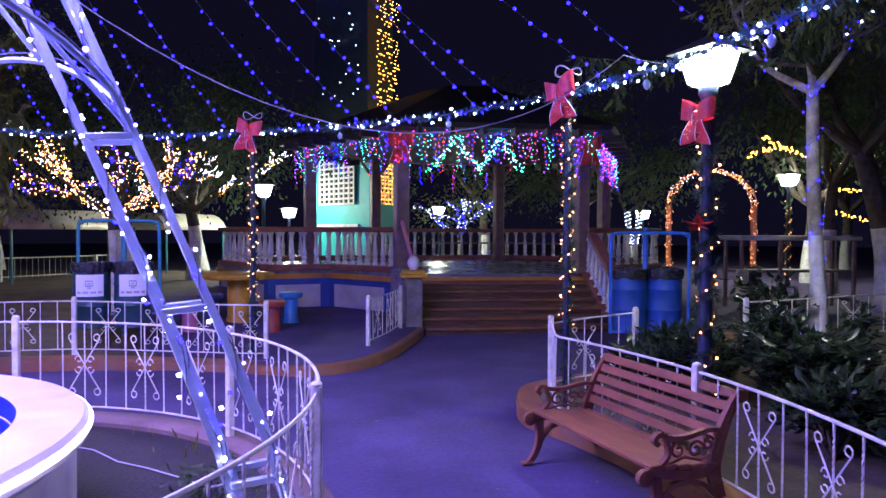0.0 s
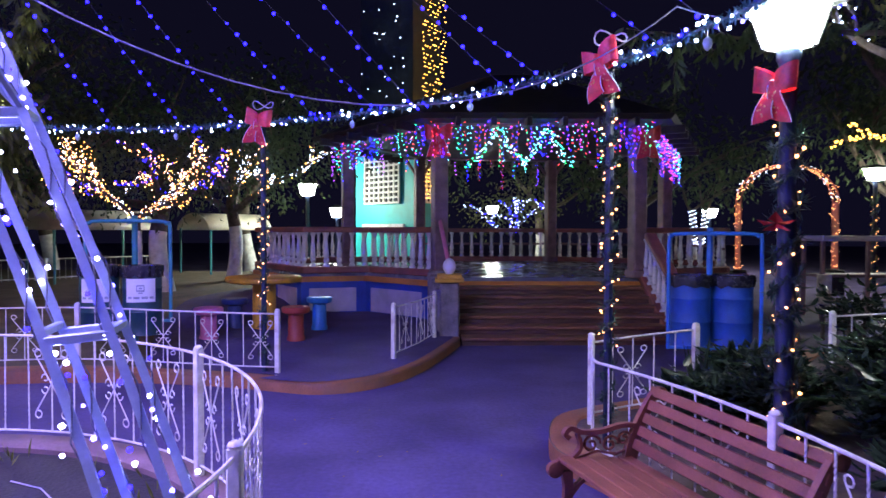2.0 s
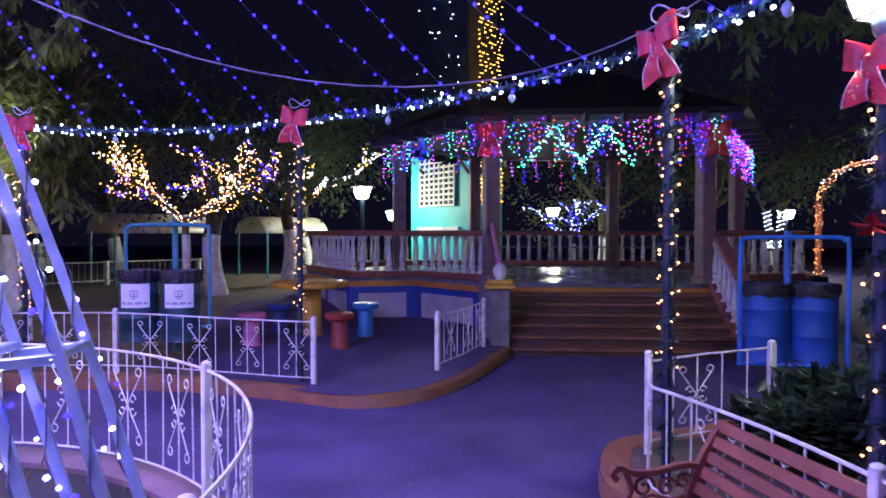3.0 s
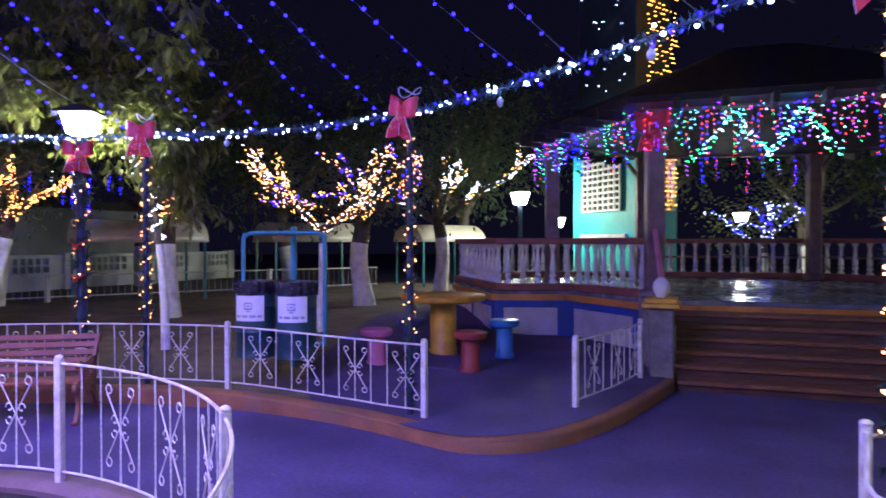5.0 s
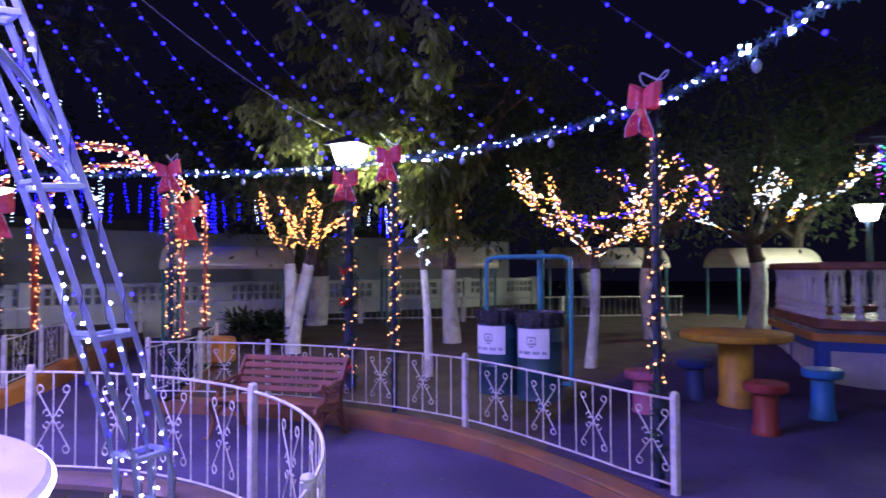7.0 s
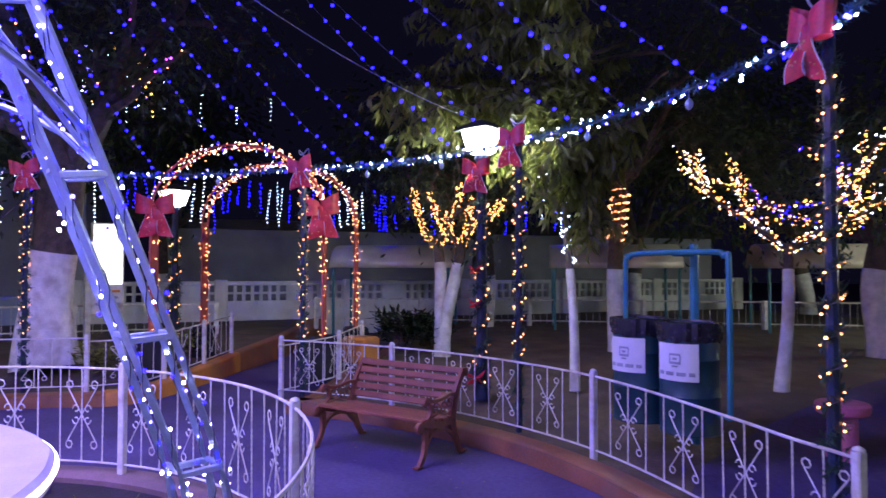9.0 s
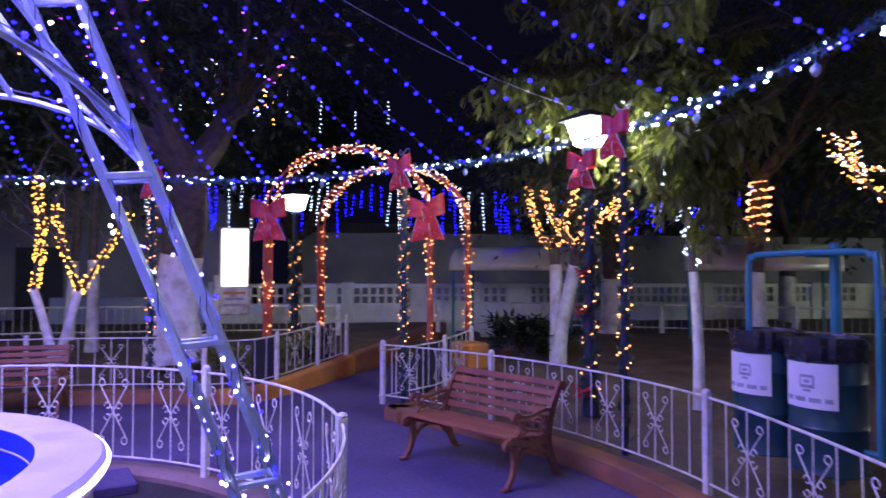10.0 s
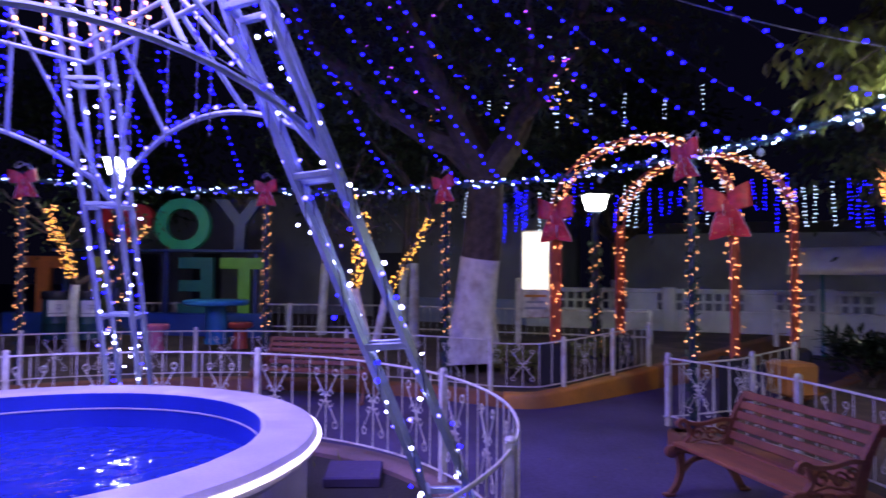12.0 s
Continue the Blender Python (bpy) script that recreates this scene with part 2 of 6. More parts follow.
class Geo:
    """Vertices and faces of one mesh in the making."""

    def __init__(self):
        self.v, self.f = [], []

    def add(self, verts, faces):
        n = len(self.v)
        self.v.extend([tuple(p) for p in verts])
        self.f.extend([tuple(i + n for i in f) for f in faces])
        return self

    def box(self, x, y, z, sx, sy, sz, rz=0.0, m=None, b=0.0):
        hx, hy, hz = sx / 2, sy / 2, sz / 2
        rot = Matrix.Translation((x, y, z)) @ Matrix.Rotation(radians(rz), 4, "Z")
        if m is not None:
            rot = m @ rot
        b = min(b, hx * 0.9, hy * 0.9, hz * 0.9)
        if b <= 0:
            vs = [Vector((i * hx, j * hy, k * hz)) for k in (-1, 1) for i, j in ((-1, -1), (1, -1), (1, 1), (-1, 1))]
            fs = [(3, 2, 1, 0), (4, 5, 6, 7), (0, 1, 5, 4), (1, 2, 6, 5), (2, 3, 7, 6), (3, 0, 4, 7)]
        else:
            # four rings: chamfered at top, bottom and along the upright edges
            def ring(dx, dy, zz, c):
                return [Vector(p) for p in ((-dx + c, -dy, zz), (dx - c, -dy, zz), (dx, -dy + c, zz), (dx, dy - c, zz),
                                            (dx - c, dy, zz), (-dx + c, dy, zz), (-dx, dy - c, zz), (-dx, -dy + c, zz))]
            rings = [ring(hx - b, hy - b, -hz, b * 0.6), ring(hx, hy, -hz + b, b), ring(hx, hy, hz - b, b), ring(hx - b, hy - b, hz, b * 0.6)]
            vs = sum(rings, [])
            fs = [tuple(reversed(range(8))), tuple(range(24, 32))]
            for k in range(3):
                for i in range(8):
                    j = (i + 1) % 8
                    fs.append((k * 8 + i, k * 8 + j, k * 8 + 8 + j, k * 8 + 8 + i))
        return self.add([rot @ p for p in vs], fs)

    def tube(self, pts, r, n=6, closed=False, cap=True):
        pts = [Vector(p) for p in pts]
        rs = r if isinstance(r, (list, tuple)) else [r] * len(pts)
        base, k = len(self.v), len(pts)
        up = Vector((0, 0, 1))
        for i, p in enumerate(pts):
            a = pts[(i - 1) % k] if (i or closed) else p
            c = pts[(i + 1) % k] if (i < k - 1 or closed) else p
            d = (c - a)
            if d.length < 1e-9:
                d = Vector((0, 0, 1))
            d.normalize()
            ref = up if abs(d.z) < 0.93 else Vector((1, 0, 0))
            u = d.cross(ref).normalized()
            w = u.cross(d)
            for s in range(n):
                t = 2 * math.pi * s / n
                self.v.append(tuple(p + (u * math.cos(t) + w * math.sin(t)) * rs[i]))
        for i in range(k if closed else k - 1):
            j = (i + 1) % k
            for s in range(n):
                q = (s + 1) % n
                self.f.append((base + i * n + s, base + i * n + q, base + j * n + q, base + j * n + s))
        if cap and not closed:
            self.f.append(tuple(base + s for s in reversed(range(n))))
            self.f.append(tuple(base + (k - 1) * n + s for s in range(n)))
        return self

    def lathe(self, profile, n=16, at=(0, 0, 0)):
        """profile: (radius, height) pairs from the bottom up."""
        base = len(self.v)
        for r, z in profile:
            for s in range(n):
                t = 2 * math.pi * s / n
                self.v.append((at[0] + r * math.cos(t), at[1] + r * math.sin(t), at[2] + z))
        for i in range(len(profile) - 1):
            for s in range(n):
                q = (s + 1) % n
                self.f.append((base + i * n + s, base + i * n + q, base + (i + 1) * n + q, base + (i + 1) * n + s))
        self.f.append(tuple(base + s for s in reversed(range(n))))
        self.f.append(tuple(base + (len(profile) - 1) * n + s for s in range(n)))
        return self

    def prism(self, poly, z0, z1):
        """An upright slab; poly runs anticlockwise seen from above. z0, z1 may be functions of x, y."""
        n = len(poly)
        f0 = z0 if callable(z0) else (lambda x, y: z0)
        f1 = z1 if callable(z1) else (lambda x, y: z1)
        vs = [(x, y, f0(x, y)) for x, y in poly] + [(x, y, f1(x, y)) for x, y in poly]
        fs = [tuple(reversed(range(n))), tuple(range(n, 2 * n))] + [(i, (i + 1) % n, n + (i + 1) % n, n + i) for i in range(n)]
        return self.add(vs, fs)

    def lathe_x(self, x, y, z, r, wide, n=14):
        """A short round boss whose axis runs along x."""
        b = len(self.v)
        for dx, rr in ((-0.5, 0.75), (-0.4, 1.0), (0.4, 1.0), (0.5, 0.75)):
            self.v.extend([(x + dx * wide, y + r * rr * math.cos(2 * math.pi * i / n), z + r * rr * math.sin(2 * math.pi * i / n)) for i in range(n)])
        for k in range(3):
            self.f.extend([(b + k * n + i, b + k * n + (i + 1) % n, b + (k + 1) * n + (i + 1) % n, b + (k + 1) * n + i) for i in range(n)])
        self.f.append(tuple(b + i for i in reversed(range(n))))
        self.f.append(tuple(b + 3 * n + i for i in range(n)))
        return self

    def bulb(self, p, r):
        """A small round bulb: an icosahedron."""
        n = len(self.v)
        x, y, z = p
        self.v.extend([(x + a * r, y + b * r, z + c * r) for a, b, c in ICO_V])
        self.f.extend([(n + i, n + j, n + k) for i, j, k in ICO_F])
        return self

    def leaf(self, p, d, side, length, width):
        """A folded leaf with a midrib."""
        tip, mid = p + d * length, p + d * (length * 0.45)
        nrm = d.cross(side).normalized() * (width * 0.25)
        return self.add([p, mid + side * width / 2 + nrm, tip, mid - side * width / 2 + nrm], [(0, 1, 2), (0, 2, 3)])


def broad_leaf(g, p, d, side, length, width):
    """A leaf with a rounded outline, a midrib fold and a drooping tip."""
    nrm = d.cross(side).normalized()
    m1, m2 = p + d * (length * 0.33), p + d * (length * 0.70) - nrm * (length * 0.03)
    tip = p + d * length - nrm * (length * 0.12)
    up = nrm * (width * 0.14)
    g.add([p, m1 + side * width * 0.46 + up, m2 + side * width * 0.40 + up, tip, m2 - side * width * 0.40 + up, m1 - side * width * 0.46 + up, m1, m2],
          [(0, 1, 6), (1, 2, 7, 6), (2, 3, 7), (0, 6, 5), (5, 6, 7, 4), (4, 7, 3)])


def mesh_of(name, geo, material, smooth=True):
    me = bpy.data.meshes.new(name)
    me.from_pydata(geo.v, [], geo.f)
    me.materials.append(material)
    if smooth:
        me.polygons.foreach_set("use_smooth", [True] * len(me.polygons))
        me.set_sharp_from_angle(angle=radians(38))
    me.update()
    return me


def whole(ob):
    """Where an object stands in the world, before the scene is evaluated."""
    m = ob.matrix_basis.copy()
    if ob.parent:
        m = whole(ob.parent) @ ob.matrix_parent_inverse @ m
    return m


def thing(name, at=(0, 0, 0), label="", category="", group="", kind=""):
    ob = new(name)
    ob.empty_display_size = 0.1
    ob.matrix_basis = Matrix.Translation(at)
    return tagged(ob, label, category, group, kind)


def piece(name, mesh, parent, m=None, label=""):
    ob = new(name, mesh)
    if parent:
        ob.parent = parent
        ob.matrix_parent_inverse = whole(parent).inverted()
    if m is not None:
        ob.matrix_basis = m
    if label:
        tagged(ob, label)
    return ob


def part(name, geo, material, parent, label="", smooth=True):
    return piece(name, mesh_of(name, geo, material, smooth), parent, None, label)


def single(name, geo, material, label, category="", kind="", group="", smooth=True):
    ob = new(name, mesh_of(name, geo, material, smooth))
    return tagged(ob, label, category, group, kind)


def polar(a, r, z=0.0):
    return Vector((CX + r * math.cos(radians(a)), CY + r * math.sin(radians(a)), z))


def arc(a0, a1, r, z=0.0, step=3.0):
    n = max(2, int(abs(a1 - a0) / step) + 1)
    return [polar(a0 + (a1 - a0) * i / (n - 1), r, z) for i in range(n)]


def sag_line(a, b, sag, n):
    a, b = Vector(a), Vector(b)
    return [a.lerp(b, i / (n - 1)) - Vector((0, 0, sag * 4 * (i / (n - 1)) * (1 - i / (n - 1)))) for i in range(n)]


def along(pts, step):
    """Points every step metres along a line of points."""
    out, carry = [], 0.0
    for a, b in zip(pts, pts[1:]):
        a, b = Vector(a), Vector(b)
        d = (b - a).length
        s = carry
        while s < d:
            out.append(a.lerp(b, s / d))
            s += step
        carry = s - d
    return out


rnd = random.Random(7)


def jitter(p, s):
    return Vector((p[0] + rnd.uniform(-s, s), p[1] + rnd.uniform(-s, s), p[2] + rnd.uniform(-s, s)))


# ---- ground and pavement ----
g = Geo()
N, RMAX = 96, 90.0
g.v.append((CX, CY, 0.0))
radii = [3.2, 6, 10, 16, 30, 60, RMAX]
for r in radii:
    for i in range(N):
        p = polar(360 * i / N, r)
        g.v.append((p.x, p.y, 0.0))
for i in range(N):
    g.f.append((0, 1 + i, 1 + (i + 1) % N))
for k in range(len(radii) - 1):
    for i in range(N):
        j = (i + 1) % N
        g.f.append((1 + k * N + i, 1 + (k + 1) * N + i, 1 + (k + 1) * N + j, 1 + k * N + j))
single("ground", g, CONCRETE, "worn grey concrete plaza paving round the fountain", "ground", "structure")

RK = 5.3        # the outer kerb's radius
RF = 5.45       # the outer fence's radius


def bed_height(x, y):
    r = math.hypot(x - CX, y - CY)
    h = 0.15 + max(0.0, min(0.25, (r - RK - 0.3) * 0.055))
    # the paved terrace before the gazebo lies lower than the soil
    t = max(0.0, min(1.0, (x + 4.6) / 1.6)) if y > 6.5 and x < 0.6 else 0.0
    t = t * t * (3 - 2 * t)
    return h + (0.115 - h) * t


def bed(name, outline, label, material=SOIL, lift=-0.014, rough=0.022):
    """A raised planting bed or terrace: a top that rises gently away from the plaza."""
    me = mesh_of(name, Geo().add([(x, y, 0.0) for x, y in outline], [tuple(range(len(outline)))]), material, False)
    bm = bmesh.new()
    bm.from_mesh(me)
    bmesh.ops.triangulate(bm, faces=bm.faces)
    for axis in ((1, 0, 0), (0, 1, 0)):
        for k in range(-20, 24):
            bmesh.ops.bisect_plane(bm, geom=bm.verts[:] + bm.edges[:] + bm.faces[:], plane_co=(k * 0.9, k * 0.9, 0), plane_no=axis)
    for v in bm.verts:
        edge = min(math.hypot(v.co.x - x, v.co.y - y) for x, y in outline)
        v.co.z = bed_height(v.co.x, v.co.y) + lift + min(1.0, edge) * rough * noise.noise(Vector((v.co.x * 0.9, v.co.y * 0.9, 1.0)))
    bmesh.ops.recalc_face_normals(bm, faces=bm.faces)
    if sum(f.normal.z for f in bm.faces) < 0:
        bmesh.ops.reverse_faces(bm, faces=bm.faces)
    bm.to_mesh(me)
    bm.free()
    return tagged(new(name, me), label, "ground", "", "structure")


def kerb(name, line, material, label, width=0.22, extra=0.0):
    """A rounded kerb along a line of points at its outer face; the bed lies to the left of the line."""
    g = Geo()
    rows = []
    n = len(line)
    for i, p in enumerate(line):
        a, c = Vector(line[max(0, i - 1)]), Vector(line[min(n - 1, i + 1)])
        d = (c - a).normalized()
        side = Vector((-d.y, d.x))
        h = bed_height(p[0], p[1]) + 0.004 + extra
        prof = [(0.0, -0.02), (0.0, h - 0.035), (0.012, h - 0.012), (0.035, h), (width - 0.02, h), (width, h - 0.02), (width, -0.02)]
        rows.append([(p[0] + side.x * s, p[1] + side.y * s, z) for s, z in prof])
    m = len(rows[0])
    for row in rows:
        g.v.extend(row)
    for i in range(n - 1):
        for k in range(m - 1):
            g.f.append((i * m + k, (i + 1) * m + k, (i + 1) * m + k + 1, i * m + k + 1))
    g.f.append(tuple(range(m)))
    g.f.append(tuple((n - 1) * m + k for k in reversed(range(m))))
    return single(name, g, material, label, "kerb", "structure")


def smooth_line(pts, n=8):
    """A Catmull-Rom line through plan points."""
    pts = [Vector((p[0], p[1])) for p in pts]
    out = []
    for i in range(len(pts) - 1):
        p0, p1, p2, p3 = pts[max(0, i - 1)], pts[i], pts[i + 1], pts[min(len(pts) - 1, i + 2)]
        for k in range(n):
            t = k / n
            out.append(0.5 * ((2 * p1) + (p2 - p0) * t + (2 * p0 - 5 * p1 + 4 * p2 - p3) * t * t + (3 * p1 - p0 - 3 * p2 + p3) * t ** 3))
    out.append(pts[-1])
    return [(p.x, p.y) for p in out]


def xy(v):
    return (v.x, v.y)


# north bed and terrace: along the ring, round the nose, up to the gazebo stairs
ring_n = [xy(p) for p in arc(139, 74, RK)]
nose_n = smooth_line([xy(polar(139, RK)), (-7.75, 6.25), (-8.4, 6.62), (-10.6, 7.95)])
tail_n = smooth_line([xy(polar(74, RK)), (-1.50, 7.49), (-1.00, 7.80), (-0.69, 8.42), (-0.5, 9.2), (-0.32, 10.3), (-0.30, 10.62)])
line_n = list(reversed(nose_n))[:-1] + ring_n + tail_n[1:]
bed("bed_north", line_n[::-1] + [(-16.5, 11.0), (-16.5, 21), (-5.5, 21.0), (-4.6, 15.0), (-0.5, 12.0)], "bare dry soil of the raised bed with trees")
kerb("kerb_north", line_n, KERB, "terracotta painted concrete kerb round the north bed")
terrace = tail_n[::-1] + [xy(p) for p in arc(74, 88, RK + 0.2)] + smooth_line([(-3.9, 8.6), (-4.6, 10.2), (-5.3, 12.6), (-5.2, 14.9)]) + [(-3.2, 14.5), (-0.5, 12.4)]
terrace = [(p[0] - (0.10 if i < len(tail_n) else 0), p[1] + (0.03 if i < len(tail_n) else 0)) for i, p in enumerate(terrace)]
bed("terrace", terrace, "grey concrete terrace under the painted table", CONCRETE, 0.010, 0.0)

# east bed, to the right of the way to the gazebo
ring_e = [xy(p) for p in arc(-70, 33, RK - 0.06)]
tail_e = smooth_line([xy(polar(33, RK - 0.06)), (0.70, 5.58), (0.66, 5.92), (0.74, 6.38), (1.02, 6.62), (1.7, 6.95), (2.7, 7.6), (3.6, 8.6)])
line_e = ring_e + tail_e[1:]
bed("bed_east", line_e + [(12, 11), (14, -6), (2.5, -6)], "dark soil of the raised bed with shrubs")
kerb("kerb_east", line_e[::-1], KERB, "terracotta painted concrete kerb round the east bed")

# west bed with the orange wall along the way to the arches
ring_w = [xy(p) for p in arc(258, 163, RK)]
tail_w = smooth_line([xy(polar(163, RK)), (-8.75, 4.45), (-9.3, 4.85), (-10.2, 5.35), (-10.9, 5.7)])
line_w = ring_w + tail_w[1:]
bed("bed_west", line_w + [(-12.5, 6.6), (-18, 8.5), (-18, -8), xy(polar(258, 12))], "dark soil of the raised bed with limewashed trees")
kerb("kerb_west", ring_w, KERB, "terracotta painted concrete kerb round the west bed")
kerb("retaining_wall", tail_w, ORANGE, "low orange painted wall along the arch path", 0.20, 0.02)
kerb("kerb_path_west", [(-10.9, 5.7), (-11.7, 6.15), (-12.5, 6.6), (-14.3, 7.22), (-18.0, 8.5)], KERB, "terracotta painted kerb along the far arch path", 0.20, 0.02)
kerb("kerb_path_north", [(-16.5, 11.0), (-14.5, 9.97), (-12.5, 8.93), (-10.6, 7.95)], KERB, "terracotta painted kerb on the other side of the far arch path", 0.20, 0.02)


# ---- fences ----
def bar_mesh():
    """A square bar with a twist, one metre tall before scaling."""
    g = Geo()
    n = 25
    for i in range(n):
        z = i / (n - 1)
        tw = (z * 9.0) * math.pi if 0.08 < z < 0.92 else 0.0
        for s in range(4):
            t = tw + math.pi / 4 + s * math.pi / 2
            g.v.append((0.0068 * math.cos(t), 0.0068 * math.sin(t), z))
    for i in range(n - 1):
        for s in range(4):
            q = (s + 1) % 4
            g.f.append((i * 4 + s, i * 4 + q, i * 4 + 4 + q, i * 4 + 4 + s))
    return mesh_of("bar", g, WHITE_IRON, False)


def scroll_mesh():
    """Two crossed straps with curled ends and four small curls, in the x z plane round the origin."""
    g = Geo()
    for sx in (-1, 1):
        pts = []
        for i in range(41):
            t = -1 + 2 * i / 40
            if abs(t) <= 0.72:
                x, z = 0.135 * t / 0.72, 0.19 * t / 0.72
            else:
                e = math.copysign(1, t)
                ph = (abs(t) - 0.72) / 0.28 * math.pi * 1.55
                x = e * (0.135 - 0.028 + 0.028 * math.cos(ph))
                z = e * (0.19 + 0.028 * math.sin(ph) * (1.0 if ph < math.pi else 0.75))
            pts.append((sx * x, 0.0, z))
        g.tube(pts, 0.0055, 4)
    for sx in (-1, 1):
        for sz in (-1, 1):
            pts = []
            for i in range(13):
                ph = i / 12 * math.pi * 1.7
                rr = 0.030 * (1 - i / 22)
                pts.append((sx * (0.05 + rr * math.cos(ph)), 0.0, sz * (0.035 + rr * math.sin(ph))))
            g.tube(pts, 0.005, 4)
    return mesh_of("scroll", g, WHITE_IRON, False)


BAR, SCROLL = bar_mesh(), scroll_mesh()
g = Geo()
g.box(0, 0, 0.5, 0.052, 0.052, 1.0, b=0.007)
POST = mesh_of("post", g, WHITE_IRON)
g = Geo()
g.lathe([(0.028, 0), (0.029, 0.006), (0.022, 0.016), (0.008, 0.022)], 10)
POST_CAP = mesh_of("post_cap", g, WHITE_IRON)


RX, RY, RR = -3.25, 2.89, 2.67      # centre and radius of the fence round the fountain


def ring_at(a, r, z=0.0):
    return Vector((RX + r * math.cos(radians(a)), RY + r * math.sin(radians(a)), z))


def fence(label, pts, posts, z0, z1, group="plaza fences", spacing=0.185):
    """A low white iron fence along plan points; posts: fractions of its length. z0, z1: bottom and top."""
    f = thing("fence", (pts[0][0], pts[0][1], z0), label, "fence", group)
    line = [Vector((p[0], p[1], 0)) for p in pts]
    seg = [0.0]
    for a, b in zip(line, line[1:]):
        seg.append(seg[-1] + (b - a).length)
    total = seg[-1]

    def at(s):
        s = max(0.0, min(total, s))
        for i in range(len(seg) - 1):
            if s <= seg[i + 1] or i == len(seg) - 2:
                t = (s - seg[i]) / max(1e-6, seg[i + 1] - seg[i])
                p = line[i].lerp(line[i + 1], t)
                d = line[i + 1] - line[i]
                return p, math.atan2(d.y, d.x)
    zl = (lambda p: bed_height(p.x, p.y) + z0) if z0 < 0.06 else (lambda p: z0)
    hh = z1 - z0
    fine = [at(total * i / max(2, int(total / 0.12)))[0] for i in range(max(2, int(total / 0.12)) + 1)]
    top = [Vector((p.x, p.y, zl(p) + hh)) for p in fine]
    low = [Vector((p.x, p.y, zl(p) + 0.05)) for p in fine]
    part("top_rail", Geo().tube(top, 0.0095, 6), WHITE_IRON, f)
    part("bottom_rail", Geo().tube(low, 0.008, 6), WHITE_IRON, f)
    for s in posts:
        p, a = at(total * s)
        h = hh + 0.035
        po = piece("post", POST, f, Matrix.Translation((p.x, p.y, zl(p) - 0.05)) @ Matrix.Rotation(a, 4, "Z") @ Matrix.Diagonal((1, 1, h + 0.05, 1)))
        piece("post_cap", POST_CAP, po, Matrix.Translation((p.x, p.y, zl(p) + h)))
    marks = sorted(total * s for s in posts)
    if marks[0] > 0.3:
        marks = [0.0] + marks
    if marks[-1] < total - 0.3:
        marks.append(total)
    for a0, a1 in zip(marks, marks[1:]):
        k = max(2, round((a1 - a0) / spacing))
        for i in range(1, k):
            p, a = at(a0 + (a1 - a0) * i / k)
            base = Matrix.Translation((p.x, p.y, zl(p) + 0.05)) @ Matrix.Rotation(a, 4, "Z")
            lean = Matrix.Rotation(rnd.uniform(-0.012, 0.012), 4, "X")
            piece("bar", BAR, f, base @ lean @ Matrix.Diagonal((1, 1, hh - 0.05, 1)))
            if i % 3 == 2 or (k < 4 and i == 1):
                piece("scroll", SCROLL, f, base @ Matrix.Translation((0, 0.004, (hh - 0.05) * 0.5)) @ Matrix.Diagonal(((a1 - a0) / k / 0.185, 1, (hh - 0.05) / 0.60, 1)))
    return f


fence("low white iron fence with scrollwork in a ring round the fountain", [xy(ring_at(5.5 + 3 * i, RR)) for i in range(121)], [(a - 5.5) / 360 for a in (5.5, 51.3, 96.0, 142.0, 188.2, 234.4, 279.0, 322.0)], 0.12, 0.87)
fence("low white iron fence with scrollwork beside the north bed", [xy(p) for p in arc(141, 79, RF + 0.07)] + [(-2.08, 7.90)], [0.0, 0.235, 0.64, 1.0], 0.02, 0.64)
fence("short white iron fence panel beside the gazebo stairs", [(-0.98, 8.82), (-0.78, 9.6), (-0.66, 10.45)], [0.0, 1.0], 0.02, 0.62)
fence("low white iron fence with scrollwork behind the east bench", [xy(p) for p in arc(-66, 33, RF - 0.13)] + [(0.97, 5.9), (1.0, 6.2)], [0.0, 0.19, 0.38, 0.57, 0.77, 1.0], 0.02, 0.64)
fence("short white iron fence returning along the east bed", [(1.0, 6.2), (1.4, 6.42), (1.9, 6.62)], [1.0], 0.02, 0.62)
fence("low white iron fence with scrollwork beside the west bed", [xy(p) for p in arc(255, 166, RF)], [0.0, 0.25, 0.5, 0.75, 1.0], 0.02, 0.64)
fence("white iron fence along the orange wall of the arch path", [xy(polar(166, RF)), (-8.95, 4.42), (-9.4, 4.75), (-10.9, 5.56)], [0.35, 0.7, 1.0], 0.02, 0.60)
fence("white iron fence returning beside the arch path", [xy(polar(141, RF)), (-8.25, 6.65), (-9.2, 7.25)], [0.55, 1.0], 0.02, 0.58)

fence("short low white iron fence beyond the shrubs", [(3.5, 7.75), (4.3, 7.85), (5.4, 7.95)], [0.0, 0.5, 1.0], 0.02, 0.50)

